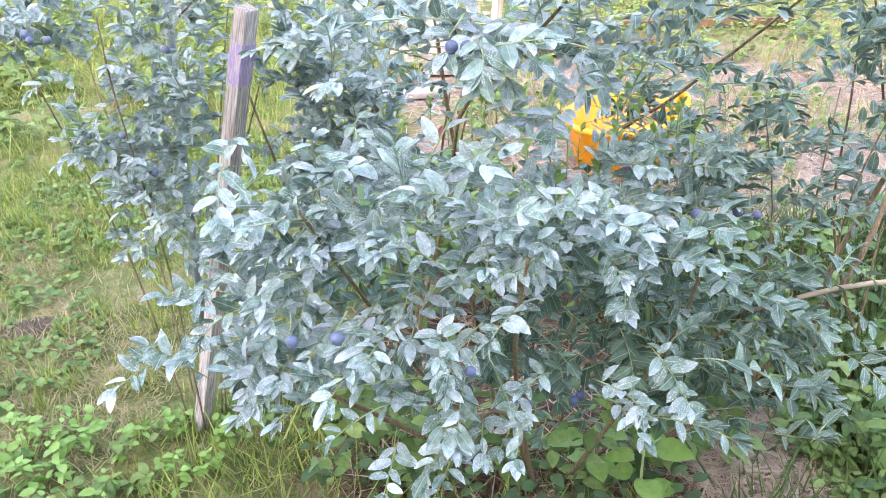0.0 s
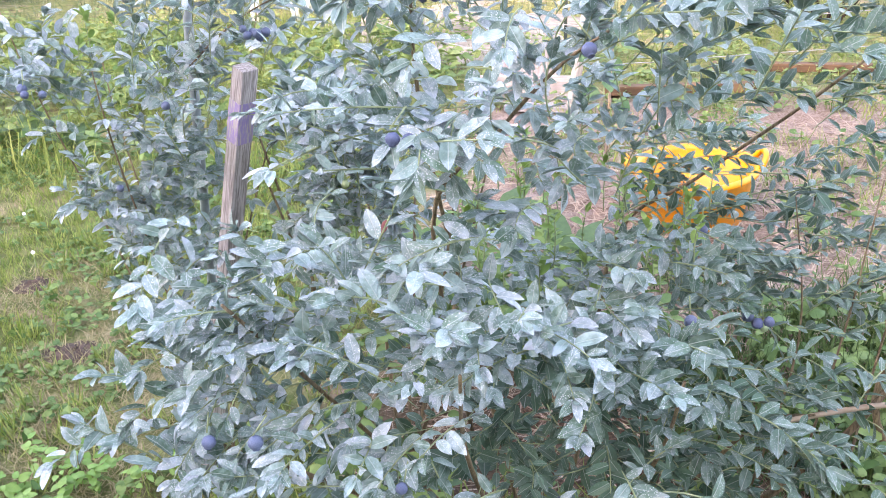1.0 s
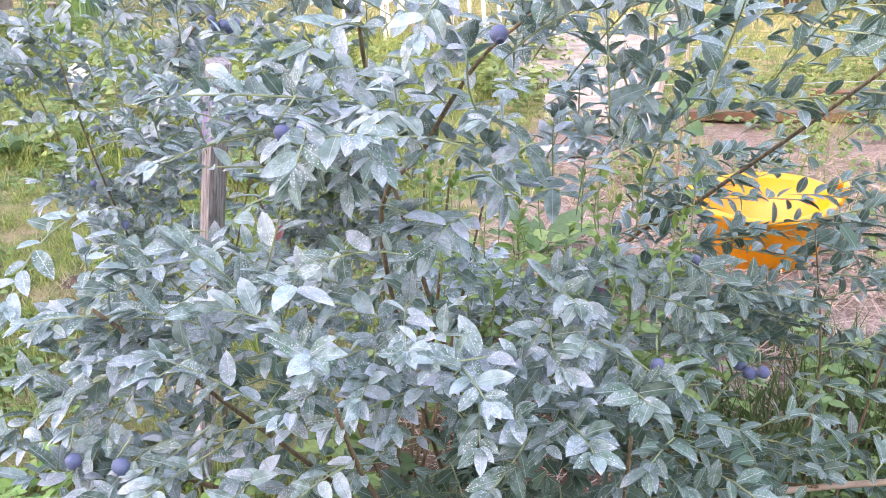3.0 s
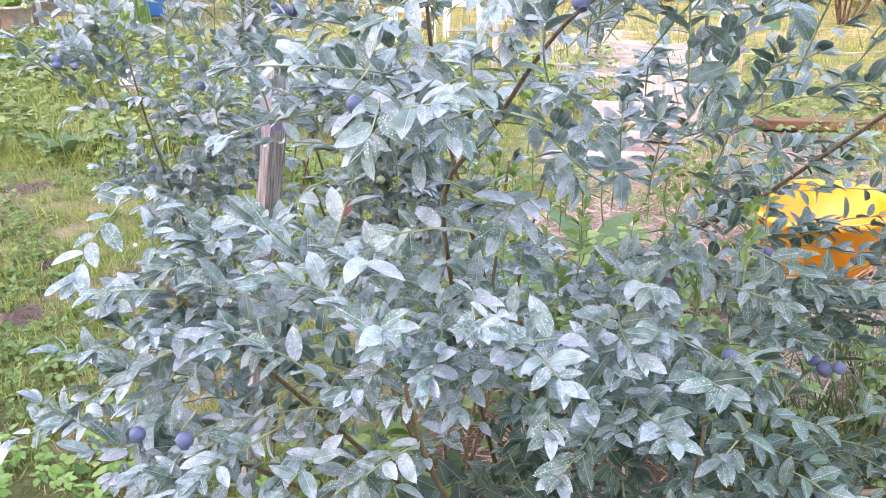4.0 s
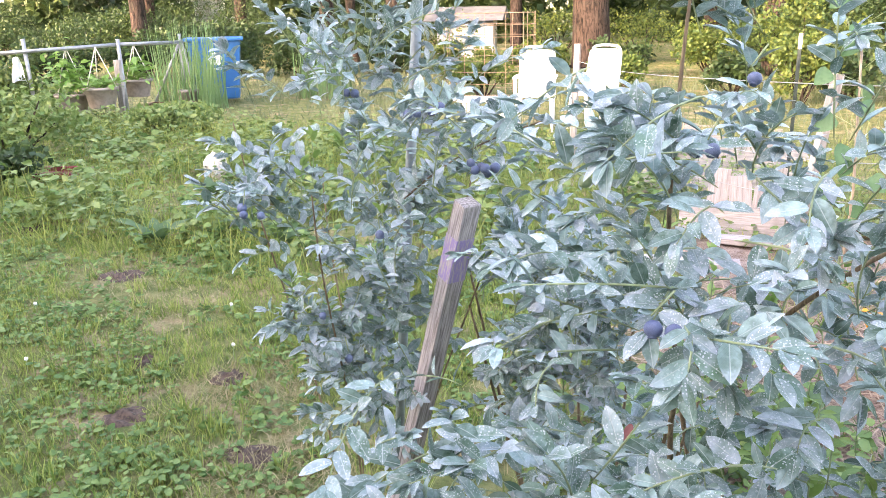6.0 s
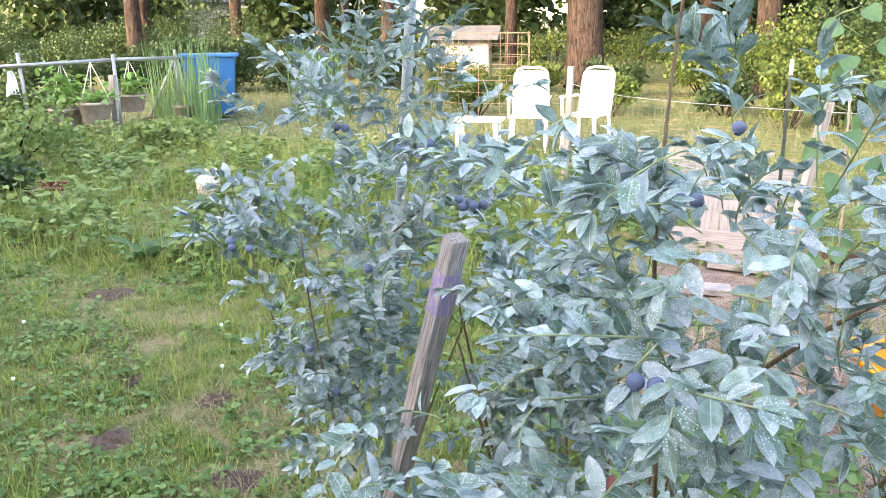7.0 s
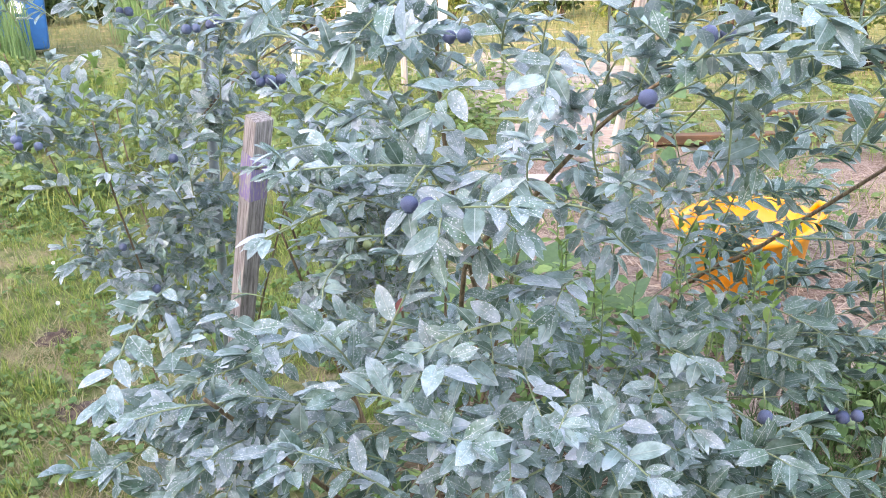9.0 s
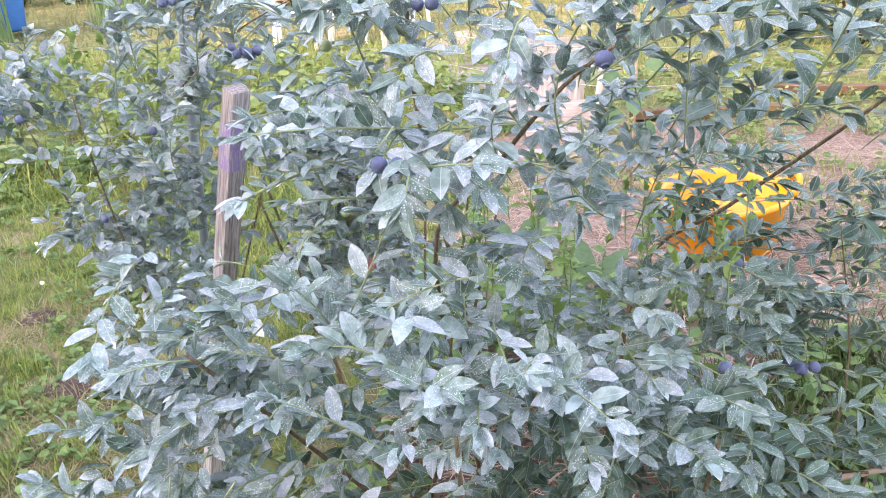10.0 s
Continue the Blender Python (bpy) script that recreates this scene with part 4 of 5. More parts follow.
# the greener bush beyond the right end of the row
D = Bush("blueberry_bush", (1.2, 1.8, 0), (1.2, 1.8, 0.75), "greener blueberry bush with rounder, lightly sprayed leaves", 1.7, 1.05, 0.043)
for k in range(6):
    a = k * 1.3
    dx, dy = 0.24 * math.cos(a), 0.22 * math.sin(a)
    cane(D, [(1.2 + dx * 0.2, 1.8 + dy * 0.2, 0), (1.18 + dx * 0.7, 1.78 + dy * 0.7, 0.5), (1.15 + dx * 1.2, 1.75 + dy * 1.2, 0.95 + 0.05 * k)], 0.006, 0.002)
cane(D, [(1.1, 1.7, 0.3), (0.93, 1.6, 0.55), (0.9, 1.58, 0.75), (0.96, 1.6, 0.95)], 0.004, 0.0015)
spray(D, (0.98, 1.65, 0.95), (0.12, 0.14, 0.14), 9, 0.14, 0.045, 8, 0.4)
cane(D, [(1.0, 1.8, 0.0), (0.86, 1.75, 0.3), (0.93, 1.74, 0.57), (1.02, 1.7, 0.85)], 0.009, 0.005)
cane(D, [(1.0, 1.8, 0.1), (0.84, 1.72, 0.5), (0.82, 1.7, 0.8), (0.8, 1.68, 1.05)], 0.004, 0.0015)
spray(D, (0.85, 1.72, 0.92), (0.12, 0.1, 0.14), 7, 0.14, 0.045, 7, 0.4)
spray(D, (0.90, 1.75, 0.66), (0.12, 0.1, 0.14), 7, 0.14, 0.045, 7, 0.3)
spray(D, (0.95, 1.68, 1.12), (0.12, 0.12, 0.1), 5, 0.14, 0.045, 7, 0.4)
spray(D, (1.15, 1.6, 0.9), (0.18, 0.14, 0.25), 16, 0.14, 0.045, 8, 0.3)
spray(D, (1.15, 1.7, 1.25), (0.22, 0.18, 0.15), 14, 0.14, 0.045, 8, 0.6)
spray(D, (1.3, 1.6, 0.6), (0.22, 0.16, 0.22), 12, 0.14, 0.045, 8, 0.3)
spray(D, (1.2, 1.9, 0.9), (0.25, 0.18, 0.3), 12, 0.14, 0.045, 8, 0.3)
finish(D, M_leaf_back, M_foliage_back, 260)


# ---- stake and pole ----
def square_stake(name, foot, top, w, d, label, category, material, bevel=0.003, group=""):
    foot, top = Vector(foot), Vector(top)
    ax = top - foot
    m = Matrix.Translation(foot) @ ax.to_track_quat("Z", "Y").to_matrix().to_4x4()
    ob = thing(name, m, label, category, group)
    part("post", box(w, d, ax.length, (0, 0, ax.length / 2), bevel), material, ob)
    return ob, ax.length


stake, stake_len = square_stake("wooden_stake", (-0.68, 1.74, -0.02), (-0.347, 1.53, 1.066), 0.035, 0.03, "weathered grey wooden stake leaning, with a purple paint mark", "stake", M_stake)
part("paint_mark", box(0.0362, 0.0312, 0.085, (0, 0, stake_len - 0.105), 0.002), M_paint, stake, "faded purple paint band")
pole = thing("garden_pole", Matrix.Translation((-0.7, 1.9, 0)), "thin grey-green metal pole standing among the bush", "pole")
part("tube", tube_mesh("tube", [(0, 0, -0.05), (0.075, -0.03, 0.75), (0.17, -0.07, 1.7)], [0.0105, 0.0105, 0.0105], M_pole, 10), None, pole)
part("tie", lathe([(0.0108, 0.72), (0.016, 0.725), (0.016, 0.74), (0.0108, 0.745)], 12), M_pole, pole).location = (0.073, -0.029, 0)


# ---- yellow tub on the mulch ----
def yellow_tub():
    ob = thing("garden_tub", pose(0.735, 3.5, 0.0, 3, -3, 0) @ Matrix.Diagonal((0.98, 0.98, 1.12, 1)), "bright yellow plastic garden tub standing on the mulch", "tub")
    part("body", lathe([(0.19, 0.0), (0.205, 0.012), (0.24, 0.19), (0.262, 0.2), (0.262, 0.215), (0.24, 0.217), (0.23, 0.2), (0.195, 0.03), (0.0, 0.026)], 40), M_yellow, ob)
    for s in (-1, 1):
        pts = [(s * 0.25, -0.07, 0.205), (s * 0.275, -0.045, 0.245), (s * 0.28, 0.0, 0.255), (s * 0.275, 0.045, 0.245), (s * 0.25, 0.07, 0.205)]
        part("handle", tube_mesh("handle", pts, [0.012] * 5, M_yellow, 8, 4), None, ob)


yellow_tub()


# ---- fence, boards and garden things further back ----
def fence_post(foot, top, w=0.05):
    return square_stake("fence_post", foot, top, w, w * 0.8, "grey weathered wooden fence post with wire", "fence post", M_post, 0.004, "fence posts")[0]


fence_post((0.22, 5.2, -0.05), (0.37, 5.3, 0.98), 0.055)
fence_post((0.12, 5.78, -0.05), (0.14, 5.79, 0.37), 0.06)
fence_post((-1.57, 7.4, -0.05), (-1.54, 7.4, 1.05), 0.06)
for z_wire in (0.3, 0.52, 0.93):
    wire = thing("fence_wire", Matrix.Translation((0.25, 5.25, z_wire)), "thin loose wire strung between the fence posts", "wire", "fence wires")
    part("strand", tube_mesh("strand", [(-1.8, 2.15, -0.02), (-1.2, 1.3, -0.05), (0.0, 0.0, 0.0), (1.0, 0.3, -0.03), (2.2, 0.5, 0.0)], [0.0028] * 5, M_wire, 5, 4), None, wire)


def plank(at, turn, size, label, material=None):
    ob = thing("plank", Matrix.Translation(at) @ turn, label, "plank", "old planks")
    part("board", box(*size, (0, 0, size[2] / 2), 0.006), material or M_board, ob)


plank((-0.09, 5.5, 0.08), pose(0, 0, 0, 84, 0, -4), (0.68, 0.18, 0.03), "grey board on edge along the bed")
plank((0.02, 5.28, 0.0), pose(0, 0, 0, 0, 0, -6), (0.4, 0.13, 0.035), "old grey plank lying on the ground")
plank((-0.3, 4.75, 0.0), pose(0, 0, 0, 0, 0, 7), (0.55, 0.13, 0.035), "old grey plank lying on the ground")
plank((1.0, 5.7, 0.0), pose(0, 0, 0, 0, 0, 5), (1.1, 0.08, 0.06), "dark timber edging of a garden bed", M_boxwood)
plank((1.9, 6.3, 0.0), pose(0, 0, 0, 0, 0, -8), (1.3, 0.08, 0.06), "dark timber edging of a garden bed", M_boxwood)
for b_x, b_w, b_h, b_lean in ((-0.23, 0.13, 0.37, 3), (-0.09, 0.14, 0.33, -4), (0.03, 0.1, 0.26, 5), (0.1, 0.08, 0.3, -2)):
    plank((b_x, 5.85 - 0.3 * b_w, b_h / 2 - 0.03), pose(0, 0, 0, 82, b_lean, 4), (b_w, b_h, 0.028), "upright grey board with a broken top leaning behind the bed", M_upright)


def plastic_chair(at, turn):
    ob = thing("garden_chair", Matrix.Translation(at) @ pose(0, 0, 0, 0, 0, turn) @ Matrix.Diagonal((0.84, 0.9, 0.95, 1)), "white moulded plastic garden chair on the grass", "chair", "white garden chairs")
    for x in (-0.22, 0.22):
        part("leg", tube_mesh("leg", [(x * 1.12, -0.24, 0), (x, -0.2, 0.4)], [0.022, 0.027], M_white, 8), None, ob)
        part("leg", tube_mesh("leg", [(x * 1.1, 0.26, 0), (x, 0.2, 0.42)], [0.022, 0.027], M_white, 8), None, ob)
        part("armrest", box(0.06, 0.46, 0.03, (x * 1.18, -0.02, 0.63), 0.012), M_white, ob)
        part("arm_post", tube_mesh("arm_post", [(x * 1.18, -0.2, 0.4), (x * 1.18, -0.22, 0.62)], [0.022, 0.022], M_white, 8), None, ob)
    part("seat", box(0.48, 0.46, 0.03, (0, 0, 0.415), 0.014), M_white, ob)
    bm = box(0.44, 0.028, 0.52, (0, 0, 0.26), 0.0)
    bmesh.ops.bevel(bm, geom=[e for e in bm.edges if abs(e.verts[0].co.x - e.verts[1].co.x) < 0.01 and abs(e.verts[0].co.z - e.verts[1].co.z) < 0.01 and e.verts[0].co.z > 0.3], offset=0.09, segments=5, affect="EDGES", profile=0.5)
    bmesh.ops.transform(bm, matrix=pose(0, 0.21, 0.42, -14), verts=bm.verts)
    part("backrest", bm, M_white, ob)
    edge = [(-0.235, 0.21, 0.4), (-0.235, 0.29, 0.74), (-0.2, 0.335, 0.93), (0.0, 0.345, 0.965), (0.2, 0.335, 0.93), (0.235, 0.29, 0.74), (0.235, 0.21, 0.4)]
    part("back_frame", tube_mesh("back_frame", edge, [0.016] * 7, M_white, 8, 4), None, ob)


plastic_chair((-2.5, 9.5, 0), 12)
plastic_chair((-1.9, 9.8, 0), -14)
table = thing("garden_table", pose(-2.9, 8.9, 0, 0, 0, 10), "low white plastic side table beside the chairs", "table")
part("tabletop", box(0.55, 0.42, 0.03, (0, 0, 0.4), 0.012), M_white, table)
for x in (-0.22, 0.22):
    for y in (-0.16, 0.16):
        part("leg", tube_mesh("leg", [(x, y, 0), (x * 0.9, y * 0.9, 0.39)], [0.02, 0.024], M_white, 8), None, table)


def wire_cage(at, r, h):
    ob = thing("wire_cage", Matrix.Translation(at), "rusty wire mesh cage round a young plant", "cage")
    for k in range(14):
        a = 2 * math.pi * k / 14
        part("upright", tube_mesh("upright", [(r * math.cos(a), r * math.sin(a), 0), (r * math.cos(a), r * math.sin(a), h)], [0.0045, 0.0045], M_rust, 5), None, ob)
    for k in range(8):
        z = 0.08 + k * (h - 0.1) / 7
        pts = [(r * math.cos(2 * math.pi * i / 24), r * math.sin(2 * math.pi * i / 24), z) for i in range(25)]
        part("hoop", tube_mesh("hoop", pts, [0.0045] * 25, M_rust, 5), None, ob)


wire_cage((-4.22, 12.9, 0), 0.72, 1.3)


# rack with hanging pots
def pipe(ob, name, a, b, r=0.025, mat=None):
    part(name, tube_mesh(name, [a, b], [r, r], mat or M_pipe, 9), None, ob)


rack = thing("pipe_rack", Matrix.Translation((-7.95, 8.95, 0)), "galvanised pipe rack for hanging pots", "rack")
pipe(rack, "top_rail", (-1.3, -1.3, 0.92), (-0.14, 0.15, 0.99), 0.026)
pipe(rack, "top_rail", (-0.14, 0.15, 0.99), (-0.3, 1.6, 0.96), 0.026)
pipe(rack, "post", (0.0, 0.0, 0), (-0.14, 0.12, 1.06))
pipe(rack, "post", (-0.86, -0.7, 0), (-0.88, -0.72, 1.1))
pipe(rack, "post", (-0.28, 1.52, 0), (-0.34, 1.6, 1.08))
pipe(rack, "brace", (-0.62, 1.25, 0.1), (-0.32, 1.55, 0.95), 0.02)
pipe(rack, "brace", (-0.1, 1.6, 0.0), (-0.3, 1.58, 0.98), 0.02)
part("board", box(0.09, 0.05, 0.8, (-0.08, 0.0, 0.4), 0.006), M_post, rack, "grey wooden board")


rag = bmesh.new()
bmesh.ops.create_grid(rag, x_segments=8, y_segments=12, size=0.5)
for v in rag.verts:
    u, w = v.co.x, v.co.y
    v.co = Vector((u * (0.16 + 0.14 * (0.5 - w)), 0.05 * math.sin(9 * u) + 0.02 * math.sin(7 * w), w * 0.42 + 0.03 * math.cos(6 * u)))
bmesh.ops.solidify(rag, geom=rag.faces[:], thickness=0.008)
cloth = part("cloth", rag, M_white, None)
cloth.matrix_basis = pose(-8.92, 8.16, 0.72, 0, 0, 30) @ Matrix.Scale(0.7, 4)
tagged(cloth, "crumpled white cloth hanging on the pipe rack", "cloth")


def hanging_pot(x, y, z, r, tall):
    ob = thing("hanging_pot", Matrix.Translation((x, y, z)), "weathered hanging pot with a green plant on cords", "plant pot", "hanging pots")
    part("pot", lathe([(r * 0.72, 0), (r * 0.76, 0.01), (r * 0.95, r * 1.05), (r * 1.06, r * 1.08), (r * 1.06, r * 1.25), (r * 0.96, r * 1.25), (r * 0.9, r * 1.1), (0.0, r * 1.08)], 24), M_pot, ob)
    for a in (0.4, 2.5, 4.6):
        part("cord", tube_mesh("cord", [(r * math.cos(a), r * math.sin(a), r * 1.2), (0, 0, 0.98 - z)], [0.007, 0.007], M_cord, 5), None, ob)
    ms, ps = [], []
    for _ in range(60 + int(700 * tall)):
        p = rng.normal(0, 1, 3) * [r * 0.6, r * 0.6, tall * 0.5] + [0, 0, r * 1.3 + tall * 0.8]
        p[2] = max(p[2], r * 1.2)
        ms.append(leaf_frame(rng.normal(0, 1, 3) * [1, 1, 0.4], rng.normal(0, 0.4, 3) + [0, 0, 1], rng.uniform(0.08, 0.15)))
        ps.append(p)
    tagged(part("plant", many("plant", FAR_LEAF, ms, ps, M_bigleaf), None, ob, "leafy green plant"), kind="stuff")


hanging_pot(-8.53, 8.6, 0.13, 0.21, 0.26)
hanging_pot(-8.03, 8.6, 0.22, 0.21, 0.05)
hanging_pot(-8.14, 9.4, 0.28, 0.19, 0.14)
small_pot = thing("plant_pot", pose(-8.1, 10.4, 0.0), "small grey plastic pot on the ground", "plant pot")
part("pot", lathe([(0.1, 0), (0.14, 0.24), (0.155, 0.245), (0.155, 0.28), (0.14, 0.28), (0.13, 0.25), (0, 0.24)], 20), M_pot, small_pot)

planter = thing("planter_box", pose(-7.75, 9.55, 0, 0, 0, 30), "brown wooden planter box on the grass", "planter")
for y in (-0.2, 0.2):
    part("side_board", box(0.6, 0.03, 0.18, (0, y, 0.09), 0.004), M_boxwood, planter)
for x in (-0.285, 0.285):
    part("end_board", box(0.03, 0.37, 0.178, (x, 0, 0.09), 0.004), M_boxwood, planter)
part("soil", box(0.54, 0.37, 0.12, (0, 0, 0.065), 0.0), M_soil, planter)


def blue_bin():
    ob = thing("recycling_bin", pose(-8.25, 11.3, 0, 0, 0, 35), "blue plastic recycling bin with a white flower emblem", "bin")
    ob.scale = (1.16, 1.1, 1.0)
    bm = bmesh.new()
    bmesh.ops.create_cube(bm, size=1.0, matrix=Matrix.Translation((0, 0, 0.51)) @ Matrix.Diagonal((0.7, 0.58, 0.9, 1)))
    for v in bm.verts:
        if v.co.z < 0.3:
            v.co.x, v.co.y = v.co.x * 0.82, v.co.y * 0.8
    bmesh.ops.bevel(bm, geom=bm.edges[:], offset=0.035, segments=3, affect="EDGES", profile=0.5)
    part("body", bm, M_blue, ob)
    part("rim", box(0.78, 0.66, 0.05, (0, 0, 0.975), 0.015), M_blue, ob)
    for k in range(5):
        a = 2 * math.pi * k / 5 + 0.3
        petal = bmesh.new()
        bmesh.ops.create_cone(petal, cap_ends=True, segments=16, radius1=0.042, radius2=0.042, depth=0.008, matrix=pose(0.062 * math.cos(a), -0.285, 0.68 + 0.062 * math.sin(a), 84))
        part("emblem_petal", petal, M_white, ob)
    part("emblem_bar", box(0.15, 0.008, 0.03, (0, -0.268, 0.53), 0.002), M_white, ob, "white bar of lettering")


blue_bin()
dish = thing("plastic_tray", pose(-5.66, 5.58, 0.0, 6, 0, 20) @ Matrix.Scale(0.8, 4), "red plastic tray lying in the weeds", "tray")
part("base", box(0.42, 0.26, 0.02, (0, 0, 0.05), 0.008), M_redplastic, dish)
for y in (-0.13, 0.13):
    part("edge", box(0.42, 0.02, 0.07, (0, y, 0.075), 0.006), M_redplastic, dish)
# stone-like lump standing in for an unidentified white object in the weeds
rock = bmesh.new()
bmesh.ops.create_icosphere(rock, subdivisions=3, radius=0.18)
for v in rock.verts:
    v.co *= 1 + 0.35 * noise.noise(v.co * 9)
    v.co.x, v.co.z = v.co.x * 0.7, v.co.z * 0.95
stone = part("white_lump", rock, M_stone, None)
stone.matrix_basis = pose(-4.3, 6.0, 0.1, 0, 0, 40) @ Matrix.Scale(0.82, 4)
tagged(stone, "rough off-white lump in place of an unidentified white object", "stone")


# ---- far buildings ----
def far_house(at, turn, w, d, h, name, label):
    ob = thing(name, Matrix.Translation(at) @ pose(0, 0, 0, 0, 0, turn), label, "building")
    part("wall", box(w, d, h, (0, 0, h / 2), 0.0), M_siding, ob)
    bm = bmesh.new()
    v = [bm.verts.new(p) for p in ((-w / 2 - 0.3, -d / 2 - 0.4, h), (w / 2 + 0.3, -d / 2 - 0.4, h), (w / 2 + 0.3, d / 2 + 0.4, h), (-w / 2 - 0.3, d / 2 + 0.4, h), (-w / 2 - 0.3, 0, h + d * 0.35), (w / 2 + 0.3, 0, h + d * 0.35))]
    for f in ((0, 1, 5, 4), (2, 3, 4, 5), (0, 4, 3), (1, 2, 5), (3, 2, 1, 0)):
        bm.faces.new([v[i] for i in f])
    part("roof", bm, M_roof, ob)
    for k in range(max(1, int(w // 2.5))):
        x = -w / 2 + 1.2 + 2.5 * k
        if x < w / 2 - 0.5:
            win = part("window", box(0.9, 0.06, 1.0, (x, -d / 2 - 0.005, h * 0.58), 0.01), M_white, ob)
            part("pane", box(0.76, 0.02, 0.86, (x, -d / 2 - 0.04, h * 0.58), 0.0), M_glass, win)
    for k in range(int(h / 0.2)):
        part("siding_board", box(w + 0.02, 0.02, 0.185, (0, -d / 2 - 0.006, 0.1 + 0.2 * k), 0.006), M_siding, ob)


far_house((-31, 44, 0), 25, 12, 7, 2.8, "far_house", "pale sided house behind the trees")
far_house((-7.75, 21.4, 0), 12, 1.45, 1.0, 1.05, "garden_shed", "small white shed in the sun behind the chairs")


# ---- trees and shrubs ----
CARD = (np.array([(0, 0, 0), (0.36, 0.35, 0.07), (0.0, 1.0, -0.08), (-0.36, 0.35, 0.07), (0, 0.4, 0)]), np.array([(0, 1, 2, 4), (0, 4, 2, 3)]), None)


def leaf_cloud(centres, spreads, counts, lo, hi):
    """Turned leaves scattered through ellipsoids: matrices and places."""
    counts = np.asarray(counts)
    n = int(counts.sum())
    q = rng.normal(0, 1, (n, 3))
    q *= (rng.random(n) ** 0.45 / np.linalg.norm(q, axis=1))[:, None]
    ps = q * np.repeat(np.asarray(spreads, float), counts, axis=0) + np.repeat(np.asarray(centres, float), counts, axis=0)
    y = rng.normal(0, 1, (n, 3))
    y /= np.linalg.norm(y, axis=1)[:, None]
    z = rng.normal(0, 0.7, (n, 3)) + [0, 0, 0.6]
    z -= (z * y).sum(axis=1)[:, None] * y
    z /= np.maximum(np.linalg.norm(z, axis=1), 1e-6)[:, None]
    ms = np.stack([np.cross(y, z), y, z], axis=2) * rng.uniform(lo, hi, n)[:, None, None]
    return ms, ps


def tree(x, y, r, h, label, crown_z=3.2, spread=3.0):
    ob = thing("tree", Matrix.Translation((x, y, 0)), label, "tree", "garden trees")
    lean = rng.normal(0, 0.25, 2)
    part("trunk", tube_mesh("trunk", [(0, 0, -0.1), (0.02, 0.02, 0.25), (lean[0] * 0.3, lean[1] * 0.3, h * 0.4), (lean[0], lean[1], h * 0.85)], [r * 1.45, r * 1.05, r * 0.85, r * 0.3], M_bark, 14, 4), None, ob)
    cs, ss, ns = [], [], []
    for k in range(9):
        a, z = k * 2.4 + rng.random(), crown_z + (h - crown_z) * (k / 9) ** 0.8
        rr = spread * (1.0 - 0.5 * k / 9) * rng.uniform(0.55, 1.0)
        tip = (lean[0] + rr * math.cos(a), lean[1] + rr * math.sin(a), z + rng.uniform(0.2, 1.2))
        part("limb", tube_mesh("limb", [(lean[0] * 0.5, lean[1] * 0.5, max(1.9, z * 0.75)), (tip[0] * 0.5, tip[1] * 0.5, z), tip], [r * 0.32, r * 0.2, r * 0.06], M_bark, 7, 3), None, ob)
        for _ in range(2):
            cs.append(np.array(tip) * rng.uniform(0.75, 1.1) + rng.normal(0, 0.35, 3))
            ss.append((1.05, 1.05, 0.7))
            ns.append(430)
    ms, ps = leaf_cloud(cs, ss, ns, 0.09, 0.17)
    tagged(part("crown", many("crown", CARD, ms, ps, M_tree, False), None, ob), kind="stuff")


TREES = ((-4.05, 19.5, 0.42, 8.5), (-22, 25.5, 0.3, 9.0), (-0.2, 20.5, 0.26, 8.5), (-6.1, 20.3, 0.15, 8.0), (-8.9, 19.2, 0.19, 8.0), (-0.8, 24.6, 0.1, 8.0), (3.6, 18.0, 0.24, 8.0), (7.5, 22.0, 0.3, 9.0), (-13.5, 24.0, 0.24, 8.5), (-14.2, 16.3, 0.19, 8.0), (-16.4, 23.5, 0.2, 8.0), (-11.0, 21.0, 0.14, 7.5), (-2.0, 27.0, 0.28, 9.5), (-28, 22, 0.3, 9))
for tx, ty, tr, th in TREES:
    tree(tx, ty, tr, th, "tall tree with rough brown bark and dappled leaves")


def shrub(x, y, r, h, material, label="loose green shrub under the trees", n=2000, lo=0.04, hi=0.09):
    ob = thing("shrub", Matrix.Translation((x, y, 0)), label, "shrub", "shrubs")
    cs, ss, ns = [], [], []
    for k in range(9):
        a, q = rng.uniform(0, 6.28), rng.random() ** 0.5
        c = np.array([r * 0.75 * q * math.cos(a), r * 0.75 * q * math.sin(a), h * rng.uniform(0.3, 0.85)])
        cs.append(c)
        ss.append((r * 0.42, r * 0.42, h * 0.28))
        ns.append(n // 9)
        part("stem", tube_mesh("stem", [(c[0] * 0.2, c[1] * 0.2, 0), (c[0] * 0.7, c[1] * 0.7, c[2] * 0.6), tuple(c)], [0.018, 0.012, 0.005], M_bark, 6, 3), None, ob)
    ms, ps = leaf_cloud(cs, ss, ns, lo, hi)
    tagged(part("foliage", many("foliage", CARD, ms, ps, material, False), None, ob), kind="stuff")


